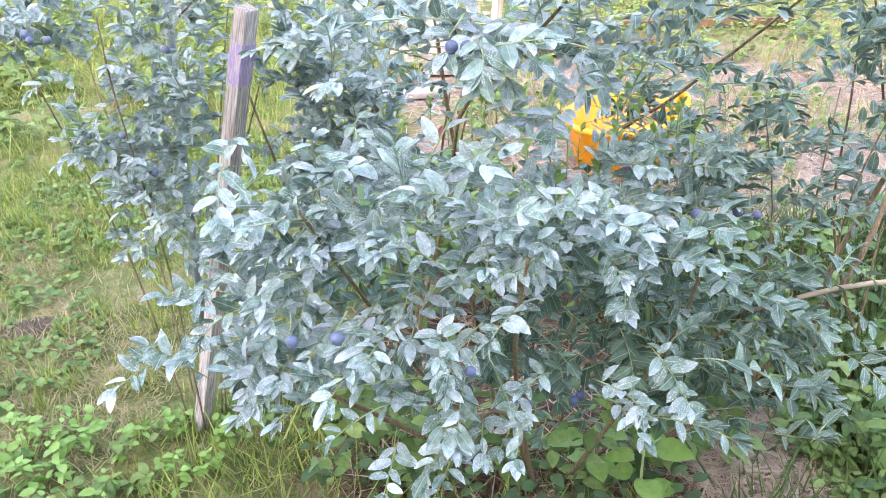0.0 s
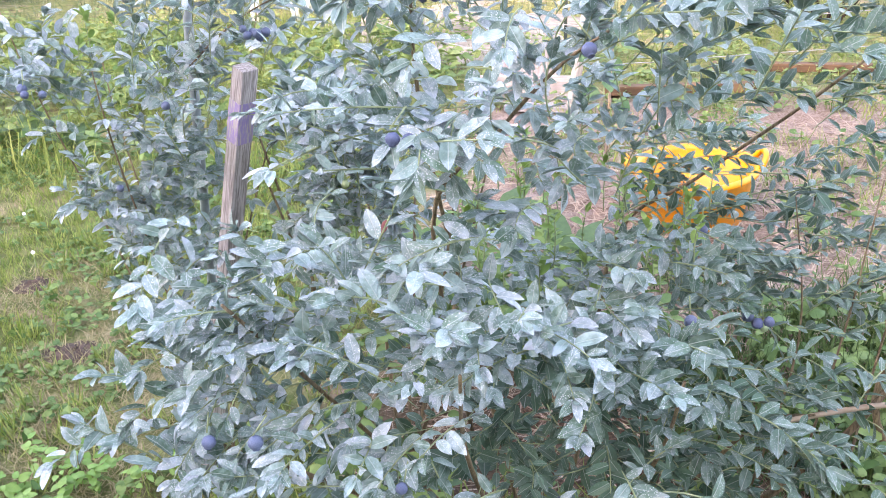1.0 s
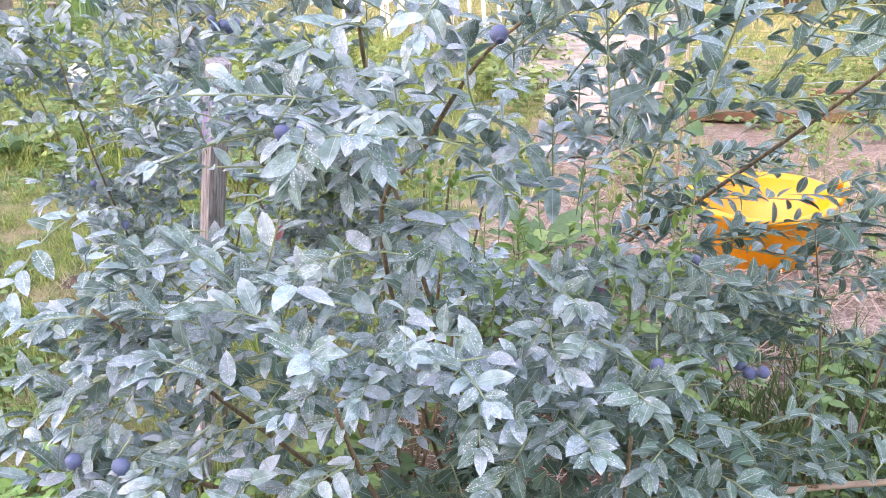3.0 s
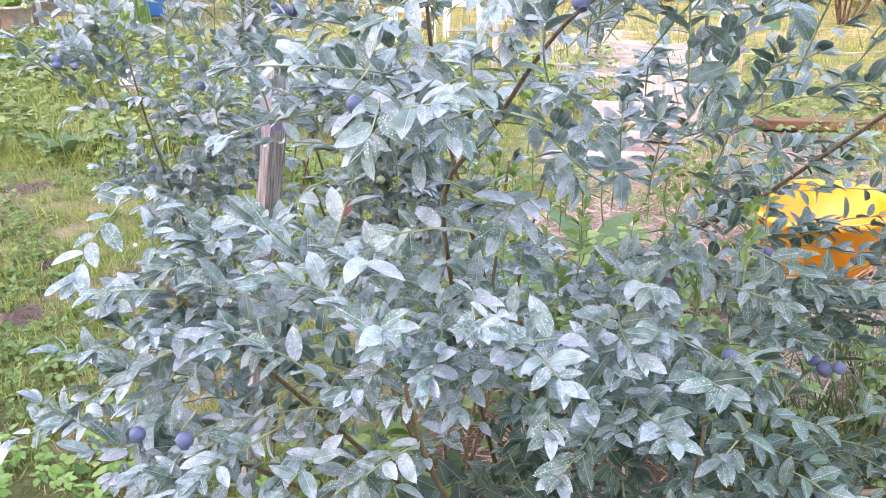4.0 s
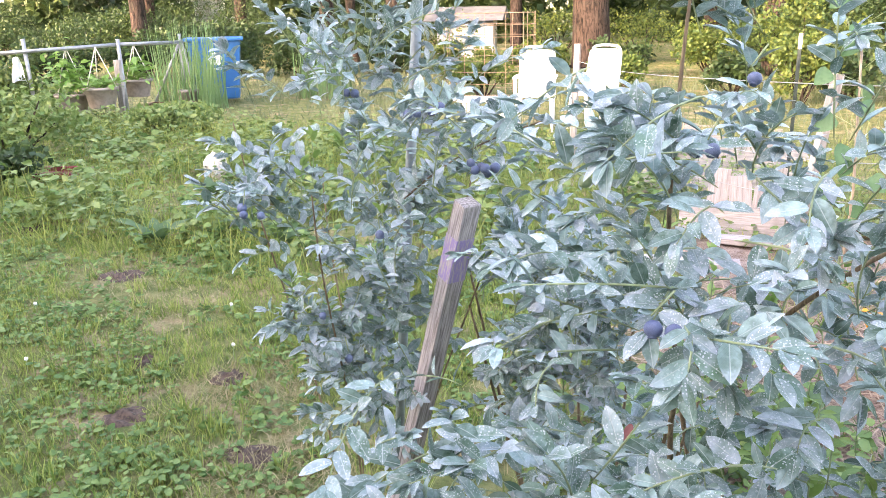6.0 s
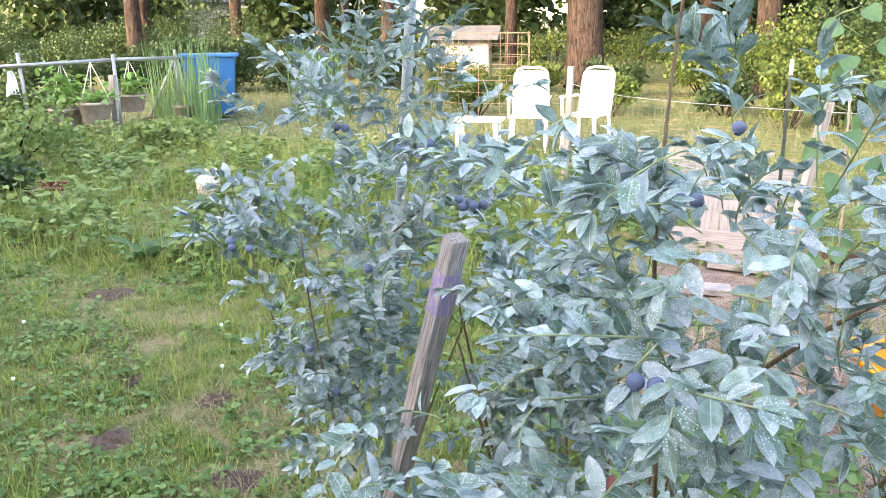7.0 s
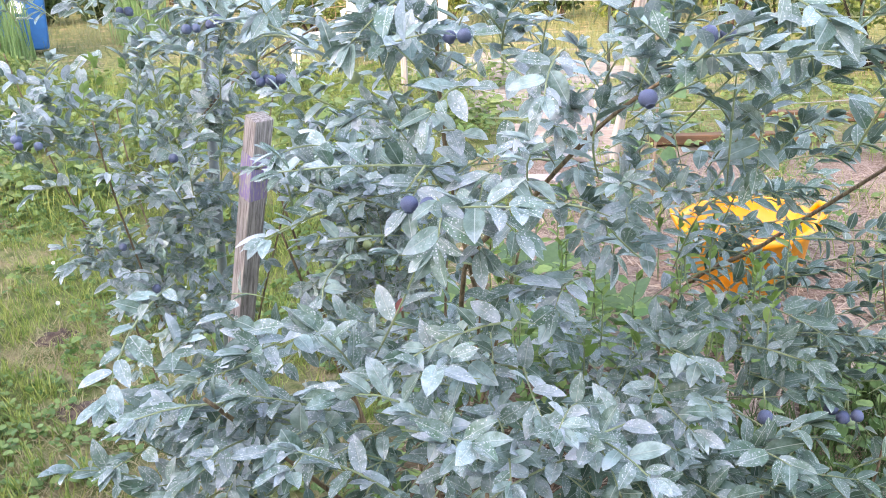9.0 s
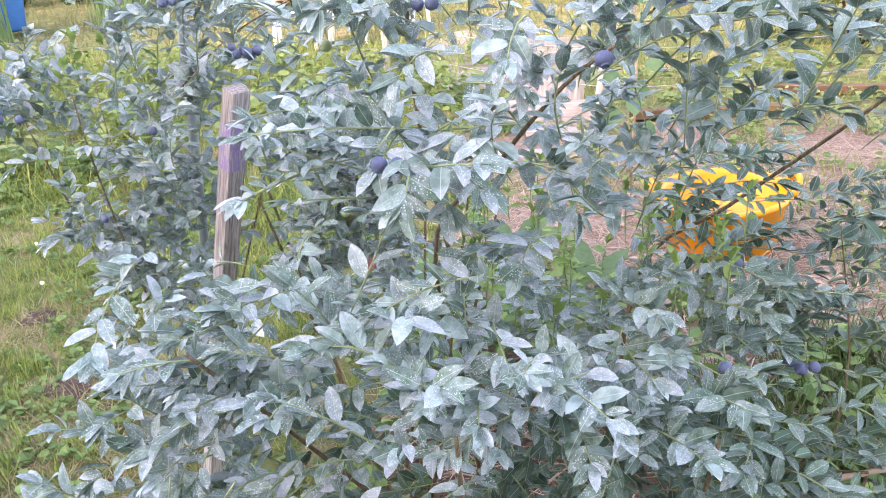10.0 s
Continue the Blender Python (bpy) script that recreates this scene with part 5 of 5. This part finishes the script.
for k in range(11):
    shrub(-31 + 1.7 * k + rng.normal(0, 0.4), 21.5 + rng.normal(0, 1.5), rng.uniform(1.0, 1.6), rng.uniform(0.9, 1.9), M_tree, "leafy shrub under the trees, toned dark for shade", 3600, 0.055, 0.11)
for k in range(17):
    # left shrubs get the darker leaf colour in place of cast shade
    shrub(-27 + 2.15 * k + rng.normal(0, 0.5), 23.5 + rng.normal(0, 2.0), rng.uniform(0.9, 1.6), rng.uniform(0.9, 2.2), M_tree if k < 9 else M_shrub)
for sx, sy, sr, sh in ((0.3, 12.5, 0.55, 0.9), (1.6, 11.0, 0.8, 1.1), (-2.3, 13.5, 0.5, 0.7), (-4.3, 12.8, 0.5, 0.6), (2.6, 8.5, 0.9, 1.0), (-9.6, 8.4, 0.9, 0.8), (-10.5, 7.2, 1.1, 0.9), (-8.6, 7.3, 0.7, 0.45)):
    shrub(sx, sy, sr, sh, M_shrub, "leafy garden shrub in the sun")
for k in range(8):
    shrub(-17.0 + 1.25 * k + rng.normal(0, 0.3), 12.4 + 0.75 * k + rng.normal(0, 0.4), rng.uniform(0.8, 1.1), rng.uniform(0.6, 1.25), M_tree, "leafy shrub behind the rack, toned dark for shade", 3600, 0.055, 0.11)
for sx, sy, sr, sh in ((-6.0, 16.6, 0.7, 0.35), (-4.9, 17.6, 0.8, 0.7), (-7.2, 19.6, 0.7, 0.55), (0.4, 15.2, 1.0, 1.7), (1.9, 15.8, 1.1, 1.9), (3.4, 13.8, 1.2, 1.8), (-1.2, 17.5, 0.9, 1.1)):
    shrub(sx, sy, sr, sh, M_shrub if sx < 1 else M_tree, "leafy shrub at the edge of the trees", 3000, 0.045, 0.10)
for sx, sy, sr, sh in ((-0.6, 14.0, 0.5, 0.6), (0.9, 13.2, 0.6, 0.8), (2.4, 12.2, 0.8, 1.2), (-0.2, 17.6, 0.8, 1.3), (1.2, 18.4, 1.0, 1.9), (2.8, 16.6, 1.1, 2.0), (-2.9, 17.2, 0.6, 0.7)):
    shrub(sx, sy, sr, sh, M_tree, "dark tangled undergrowth in the shade of the trees", 1000, 0.06, 0.12)
shrub(-6.6, 8.1, 0.6, 0.35, M_weed, "low leafy plant before the rack")
shrub(-7.0, 6.2, 0.9, 0.75, M_weed, "bushy bean plant at the edge of the lawn")
shrub(-5.9, 5.0, 0.5, 0.42, M_tree, "low dark green bush by the lawn")

woods_c = [(x, 38 + 5 * math.sin(x * 0.7) + (0 if abs(x) < 30 else -8), z) for x in np.arange(-52, 40, 2.6) for z in (1.2, 3.6, 6.5, 9.5)]
ms, ps = leaf_cloud(woods_c, [(2.4, 2.0, 1.9)] * len(woods_c), [950] * len(woods_c), 0.3, 0.55)
woods = part("far_woods", many("far_woods", CARD, ms, ps, M_woods, False), None, None)
tagged(woods, "dense green woods far behind the garden", "woods", kind="stuff")


# ---- weeds, grass and straw ----
BLADE = (np.array([(-0.5, 0, 0), (0.5, 0, 0), (0.38, 0.0, 0.55), (-0.38, 0.0, 0.55), (0.0, 0.0, 1.0), (-0.02, 0.0, 1.0)]), np.array([(0, 1, 2, 3), (3, 2, 4, 5)]), None)


def blades(n, area, lo, hi, width, material, name, label, keep=None, bend=0.5):
    x0, x1, y0, y1 = area
    ms, ps = [], []
    while len(ps) < n:
        x, y = rng.uniform(x0, x1), rng.uniform(y0, y1)
        if keep and not keep(x, y):
            continue
        h = rng.uniform(lo, hi)
        a = rng.uniform(0, 6.28)
        t = np.array([rng.normal(0, bend), rng.normal(0, bend), 1.0])
        up = unit(t) * h
        side = np.array([math.cos(a), math.sin(a), 0]) * width * rng.uniform(0.6, 1.3)
        m = np.stack([side, np.cross(up, side), up], axis=1)
        ms.append(m)
        ps.append((x, y, ground_height(x, y) - 0.004))
    ob = part(name, many(name, BLADE, ms, ps, material, False), None, None)
    return tagged(ob, label, "grass", kind="stuff")


def patchy(scale, cut, shift=0.0):
    return lambda x, y: noise.noise((x * scale + shift, y * scale, 3.3)) > cut


DIRT = ((-1.8, 2.74, 0.11), (-1.96, 2.35, 0.14), (-1.36, 2.27, 0.12), (-3.14, 3.62, 0.18), (-4.5, 4.25, 0.22), (-2.25, 2.75, 0.09))
THATCH = ((-1.3, 2.2, 0.2), (-1.03, 1.93, 0.34), (-1.7, 2.75, 0.25), (-2.6, 3.3, 0.35), (-3.2, 3.6, 0.4), (-1.5, 1.7, 0.15))


def bare(x, y):
    return any((x - a) ** 2 + (y - b) ** 2 < (r * (0.68 + 1.1 * noise.noise((x * 14, y * 14, 2)))) ** 2 for a, b, r in DIRT)


def thatched(x, y):
    return any((x - a) ** 2 + (y - b) ** 2 < (r * (1 + 0.8 * noise.noise((x * 6, y * 6, 5)))) ** 2 for a, b, r in THATCH)


def sandy(x, y):
    return ((x + 0.75) / 1.35) ** 2 + ((y - 8.3) / 1.75) ** 2 < 1 + 1.1 * noise.noise((x * 1.3, y * 1.3, 6)) + 0.5 * noise.noise((x * 5, y * 5, 1))


def on_lawn(x, y):
    if bare(x, y):
        return False
    return x < -0.35 + 0.35 * noise.noise((y * 1.3, 0, 0)) or y > 5.7 + 0.5 * noise.noise((x, 7, 0))


blades(48000, (-4.5, 0.2, 1.0, 4.2), 0.02, 0.065, 0.004, M_grass, "lawn_grass", "short patchy lawn grass", lambda x, y: on_lawn(x, y) and noise.noise((x * 2.2, y * 2.2, 1)) > -0.28 and (not thatched(x, y) or rng.random() < 0.14))
blades(15000, (-4.5, 3.5, -2.0, 1.0), 0.02, 0.065, 0.004, M_grass, "lawn_grass", "short patchy lawn grass before the bed", lambda x, y: y < 0.75 + 0.25 * noise.noise((x * 1.4, 3, 0)) or x < -0.4)
tufts = [(rng.uniform(-4.4, -0.5), rng.uniform(1.0, 4.3)) for _ in range(420)]
tuft_at = {}
for tu_x, tu_y in tufts:
    tuft_at.setdefault((int(tu_x * 5 + 50), int(tu_y * 5)), []).append((tu_x, tu_y))
blades(9000, (-4.5, -0.4, 1.0, 4.3), 0.05, 0.11, 0.0042, M_grass, "grass_tufts", "longer green tufts standing in the lawn", lambda x, y: on_lawn(x, y) and any((x - a) ** 2 + (y - b) ** 2 < 0.0016 for a, b in tuft_at.get((int(x * 5 + 50), int(y * 5)), ())), 0.4)
blades(26000, (-9, 3.2, 4.0, 9.5), 0.03, 0.09, 0.006, M_grass, "lawn_grass", "short lawn grass further back", lambda x, y: on_lawn(x, y) and not sandy(x, y))
blades(15000, (-16, 8, 9.0, 19.0), 0.05, 0.14, 0.014, M_fargrass, "lawn_grass", "far lawn grass in the sun", lambda x, y: not sandy(x, y))
blades(12000, (-4.0, 0.0, 1.0, 4.0), 0.02, 0.06, 0.003, M_dry, "dry_grass", "dry yellow grass and thatch", lambda x, y: on_lawn(x, y) and noise.noise((x * 2.2 + 9, y * 2.2, 1)) > 0.0, 1.2)
blades(5000, (-2.2, -0.8, 1.5, 3.2), 0.02, 0.07, 0.003, M_dry, "dry_grass", "dead tan grass on the thin spots of the lawn", thatched, 1.6)
blades(1500, (-4.0, -2.2, 2.8, 4.2), 0.02, 0.07, 0.003, M_dry, "dry_grass", "dead tan grass on the thin spots of the lawn", thatched, 1.6)
blades(13000, (-8.5, -0.9, 3.9, 8.5), 0.08, 0.34, 0.006, M_grass, "tall_grass", "long loose grass among the weeds", patchy(0.9, -0.15), 0.45)
blades(2600, (-0.4, 2.6, 2.0, 5.6), 0.05, 0.2, 0.004, M_grass, "tall_grass", "loose grass tufts coming up through the mulch", patchy(1.6, 0.12), 0.5)
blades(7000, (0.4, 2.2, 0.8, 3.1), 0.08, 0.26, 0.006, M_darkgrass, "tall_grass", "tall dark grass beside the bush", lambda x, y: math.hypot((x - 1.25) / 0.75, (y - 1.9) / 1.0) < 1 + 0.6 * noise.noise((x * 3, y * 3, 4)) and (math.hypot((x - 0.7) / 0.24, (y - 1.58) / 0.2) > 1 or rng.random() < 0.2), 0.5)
blades(900, (-0.7, 0.4, 1.1, 1.7), 0.06, 0.2, 0.005, M_grass, "tall_grass", "grass tufts at the foot of the bush", None, 0.6)
blades(900, (-2.6, 1.2, 6.2, 10.6), 0.04, 0.16, 0.007, M_fargrass, "tall_grass", "thin grass tufts on the sandy ground", lambda x, y: noise.noise((x * 2.4, y * 2.4, 11)) > 0.12, 0.5)
blades(2600, (-12, 4, 9.0, 15.0), 0.15, 0.4, 0.01, M_fargrass, "tall_grass", "long grass on the far lawn", patchy(0.5, 0.0), 0.4)
# ---- steel post, cane and climbing beans behind the planks ----
steel = thing("steel_post", Matrix.Translation((0.19, 7.0, 0)), "dark green steel fence post with a white tip", "fence post", "fence posts")
part("shaft", box(0.026, 0.022, 1.05, (0, 0, 0.5), 0.004), M_dark, steel)
part("tip", box(0.027, 0.023, 0.11, (0, 0, 1.08), 0.004), M_white, steel, "white painted tip")
bean = thing("bean_plant", Matrix.Translation((0.4, 4.12, 0)), "climbing bean with heart-shaped leaves on a thin cane", "plant")
part("cane", tube_mesh("cane", [(0, 0, -0.02), (0.01, 0.0, 0.6), (-0.02, 0.04, 1.2)], [0.006, 0.006, 0.005], M_straw, 7), None, bean, "pale thin cane")
part("vine", tube_mesh("vine", [(0.02, 0, 0.0), (-0.02, 0.02, 0.4), (0.02, 0.02, 0.8), (-0.03, 0.04, 1.15), (-0.12, 0.06, 1.38), (-0.02, 0.1, 1.45)], [0.003] * 6, M_shoot, 6, 4), None, bean)
heart = leaf_base(0.92, 0.15, 0.2, 0.3, 8, 5, 0.55, 0.02)
for k in range(19):
    q = k / 18
    a = 2.4 * k
    hz = 0.35 + 1.1 * q
    off = (0.07 + 0.08 * q) * (0.6 + 0.4 * math.sin(k * 1.7))
    p_leaf = (off * math.cos(a) - 0.03 * q, 0.5 * off * math.sin(a), hz)
    me = many("leaf", heart, [leaf_frame((math.cos(a), 0.4 * math.sin(a) - 0.4, -0.7), (0, -1, 0.45), rng.uniform(0.075, 0.105))], [p_leaf], M_bean)
    part("leaf", me, None, bean)
    part("leaf_stalk", tube_mesh("leaf_stalk", [(0.0, 0.03 * q, hz - 0.05), p_leaf], [0.0018, 0.0014], M_shoot, 5), None, bean)
blades(240, (-8.6, -7.6, 10.2, 10.7), 0.7, 1.4, 0.018, M_reed, "reeds", "tall reedy green leaves before the bin", None, 0.08)
blades(300, (-7.3, -6.5, 12.0, 12.6), 0.7, 1.3, 0.014, M_reed, "reeds", "tall reedy green leaves", None, 0.08)

ROUND = leaf_base(0.95, 0.1, 0.12, 0.4, 5, 3, 1.0, 0.0)
OVATE = leaf_base(0.62, 0.2, 0.3, 0.6, 6, 3, 0.8, 0.05)


def rosettes(n, area, size, height, leaves, base, material, name, label, keep=None):
    x0, x1, y0, y1 = area
    ms, ps = [], []
    count = 0
    while count < n:
        x, y = rng.uniform(x0, x1), rng.uniform(y0, y1)
        if keep and not keep(x, y):
            continue
        count += 1
        hh = height * rng.uniform(0.4, 1.2)
        for k in range(leaves):
            a = rng.uniform(0, 6.28)
            o = np.array([math.cos(a), math.sin(a), 0.0])
            z = hh * rng.uniform(0.3, 1.0)
            ms.append(leaf_frame(o + [0, 0, rng.uniform(-0.2, 0.5)], np.array([0, 0, 1]) + 0.4 * rng.normal(0, 1, 3), size * rng.uniform(0.6, 1.25)))
            ps.append(np.array([x, y, ground_height(x, y) + z]) + o * size * 0.25)
    ob = part(name, many(name, base, ms, ps, material), None, None)
    return tagged(ob, label, "weeds", kind="stuff")


rosettes(3400, (-4.6, -0.2, 1.0, 4.4), 0.022, 0.035, 4, ROUND, M_clover, "clover", "low clover and small round-leaved weeds in the lawn", lambda x, y: on_lawn(x, y) and noise.noise((x * 1.6 + 4, y * 1.6, 8)) > -0.02)
rosettes(750, (-4.6, -0.7, 1.0, 4.4), 0.034, 0.05, 5, OVATE, M_clover, "weeds", "broader plantain and dandelion leaves in the lawn", lambda x, y: on_lawn(x, y) and noise.noise((x * 2.3 + 1, y * 2.3, 4)) > 0.02)
rosettes(700, (-8.5, -0.6, 3.9, 8.5), 0.06, 0.18, 7, OVATE, M_clover, "weeds", "darker low weeds behind the lawn", lambda x, y: noise.noise((x * 2.0, y * 2.0, 9)) > 0.08 and (x < -1.4 or y > 5.6))
rosettes(1000, (-8.5, -0.6, 3.9, 8.5), 0.075, 0.27, 7, OVATE, M_weed, "weeds", "light green leafy weeds behind the lawn", lambda x, y: y > 4.1 + 0.6 * noise.noise((x * 0.8, 1, 1)) and noise.noise((x * 1.9, y * 1.9, 5)) > 0.05 and (x < -1.4 or y > 5.6))
rosettes(150, (-0.4, 2.4, 2.2, 5.4), 0.045, 0.12, 6, OVATE, M_clover, "weeds", "scattered low weeds on the mulch", patchy(1.6, 0.1))
rosettes(420, (-0.6, 3.0, 5.2, 7.8), 0.05, 0.12, 6, OVATE, M_weed, "weeds", "low green weeds beyond the mulch bed", patchy(1.2, -0.1))
rosettes(260, (0.75, 1.6, 1.4, 2.6), 0.05, 0.2, 6, OVATE, M_clover, "weeds", "dark leafy weeds behind the canes", None)
# dark leaves put under the bush so its gaps read as shaded
rosettes(90, (-0.35, 0.5, 1.2, 1.8), 0.038, 0.16, 6, OVATE, M_dock, "weeds", "dark weeds added to deepen the shaded gaps under the bush")
rosettes(170, (0.74, 1.1, 1.3, 1.65), 0.03, 0.09, 6, OVATE, M_clover, "weeds", "bright green weeds beside the straw")
rosettes(190, (-1.5, -0.55, 1.1, 1.75), 0.029, 0.08, 6, OVATE, M_bigleaf, "weeds", "bright green broad-leaved weeds by the stake")
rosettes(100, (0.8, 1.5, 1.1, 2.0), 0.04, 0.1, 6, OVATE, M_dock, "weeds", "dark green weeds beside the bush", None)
rosettes(230, (-0.3, 0.6, 1.4, 3.0), 0.05, 0.34, 6, OVATE, M_clover, "weeds", "green weeds growing up between the canes", patchy(2.0, -0.1))


# pale sandy sheet; its light tone also stands in for sun on the ground
sand_n = 41
sand_v = []
for j in range(sand_n):
    for i in range(sand_n):
        x, y = -3.0 + 4.6 * i / (sand_n - 1), 5.6 + 5.4 * j / (sand_n - 1)
        sand_v.append((x, y, ground_height(x, y) + (0.012 + 0.006 * noise.noise((x * 6, y * 6, 2)) if sandy(x, y) else -0.02)))
sand_f = [(j * sand_n + i, j * sand_n + i + 1, (j + 1) * sand_n + i + 1, (j + 1) * sand_n + i) for j in range(sand_n - 1) for i in range(sand_n - 1)]
tagged(new("sand_patch", raw_mesh("sand_patch", sand_v, sand_f, M_sand)), "pale sandy ground behind the planks, toned light for sunlit patches", "ground", kind="structure")


def dirt_patch(x, y, r):
    n = 27
    verts = []
    for j in range(n):
        for i in range(n):
            u, v = 2 * i / (n - 1) - 1, 2 * j / (n - 1) - 1
            d = min(1.0, math.hypot(u, v) * (1 + 0.35 * noise.noise((x + u, y + v, 4))))
            z = 0.016 * (1 - 1.45 * d) + 0.035 * noise.noise((x * 7 + u * 5, y * 7 + v * 5, 1)) * (1 - d) + 0.008 * noise.noise((u * 22, v * 22, x)) - 0.012 * d * d
            verts.append((u * r * 1.25, v * r, z))
    faces = [(j * n + i, j * n + i + 1, (j + 1) * n + i + 1, (j + 1) * n + i) for j in range(n - 1) for i in range(n - 1)]
    ob = new("dirt_patch", raw_mesh("dirt_patch", verts, faces, M_dirt))
    ob.location = (x, y, ground_height(x, y))
    tagged(ob, "bare patch of dark crumbly soil in the lawn", "soil", "bare soil patches", "structure")


for d_x, d_y, d_r in DIRT:
    dirt_patch(d_x, d_y, d_r)


def big_weed(x, y):
    ob = thing("broadleaf_weed", Matrix.Translation((x, y, 0)), "young weed with large bright green leaves on the mulch", "weed", "broadleaf weeds")
    base = leaf_base(0.66, 0.2, 0.25, 0.7, 8, 5, 0.8, 0.25)
    for k in range(6):
        a = k * 2.4
        me = many("leaf", base, [leaf_frame((math.cos(a), math.sin(a), 0.25), (0, -0.2, 1), 0.082 * rng.uniform(0.75, 1.1))], [(0, 0, 0.06 + 0.025 * k)], M_bigleaf)
        part("leaf", me, None, ob)
    part("stem", tube_mesh("stem", [(0, 0, 0), (0.005, 0, 0.2)], [0.004, 0.002], M_shoot, 6), None, ob)


big_weed(0.27, 1.44)
big_weed(0.36, 1.38)
for dock_x, dock_y in ((-3.0, 4.6), (-2.6, 4.4), (-3.9, 5.4), (-3.4, 4.2), (0.0, 2.6), (-0.32, 2.8), (0.22, 3.0), (-0.1, 3.3)):
    ob = thing("dock_plant", Matrix.Translation((dock_x, dock_y, 0)), "dock weed with long broad dark leaves", "weed", "dock weeds")
    for k in range(7):
        a = k * 2.4
        me = many("leaf", leaf_base(0.36, 0.25, 0.3, 0.8, 7, 3, 0.9, 0.2), [leaf_frame((math.cos(a), math.sin(a), 0.9), (-math.cos(a), -math.sin(a), 0.8), rng.uniform(0.18, 0.28))], [(0, 0, 0.0)], M_dock)
        part("leaf", me, None, ob)


def straw(n, area, lo, hi, width, material, name, label):
    x0, x1, y0, y1 = area
    ms, ps = [], []
    for _ in range(n):
        x, y = rng.uniform(x0, x1), rng.uniform(y0, y1)
        if on_lawn(x, y):
            continue
        a = rng.uniform(0, 6.28)
        d = np.array([math.cos(a), math.sin(a), rng.normal(0, 0.12)])
        s = np.array([-math.sin(a), math.cos(a), rng.normal(0, 0.3)])
        ms.append(np.stack([unit(s) * width * rng.uniform(0.6, 1.4), np.cross(unit(d), unit(s)), unit(d) * rng.uniform(lo, hi)], axis=1))
        ps.append((x, y, ground_height(x, y) + rng.uniform(0.004, 0.045)))
    ob = part(name, many(name, BLADE, ms, ps, material, False), None, None)
    return tagged(ob, label, "mulch", kind="stuff")


straw(9000, (-0.7, 2.6, 2.1, 4.9), 0.06, 0.2, 0.004, M_straw, "straw_mulch", "pinkish tan straw mulch strewn over the bed")
straw(600, (-0.3, 0.5, 1.0, 2.2), 0.08, 0.22, 0.004, M_straw, "straw_mulch", "tan straw mulch under the bush")
straw(1700, (0.5, 0.84, 1.38, 1.72), 0.06, 0.16, 0.0035, M_straw, "straw_mulch", "tan straw lying at the edge of the bush")
straw(6000, (-0.6, 1.3, 1.0, 2.4), 0.05, 0.14, 0.002, M_needle, "needle_mulch", "reddish brown needle mulch under the bush")

stalk = thing("dry_stalk", Matrix.Translation((0.66, 1.34, 0.55)), "long dry tan stalk lying across the twigs", "stalk")
part("stem", tube_mesh("stem", [(-0.16, -0.08, 0.02), (0.1, 0.03, 0.0), (0.5, 0.12, -0.06)], [0.004, 0.005, 0.0045], M_straw, 7, 4), None, stalk)


# ---- small white clover heads in the lawn ----
for f_x, f_y in ((-1.33, 1.62), (-1.9, 2.9), (-2.6, 2.5), (-2.2, 3.3), (-3.1, 3.0)):
    flower = thing("clover_flower", Matrix.Translation((f_x, f_y, 0)), "small white clover flower standing in the lawn", "flower", "clover flowers")
    part("stem", tube_mesh("stem", [(0, 0, -0.01), (0.004, 0, 0.05)], [0.0012, 0.001], M_shoot, 5), None, flower)
    head = bmesh.new()
    bmesh.ops.create_icosphere(head, subdivisions=2, radius=0.008, matrix=Matrix.Translation((0.004, 0, 0.056)))
    for v in head.verts:
        v.co += Vector(v.co - Vector((0.004, 0, 0.056))) * 0.3 * noise.noise(v.co * 400)
    part("head", head, M_white, flower, "white flower head")
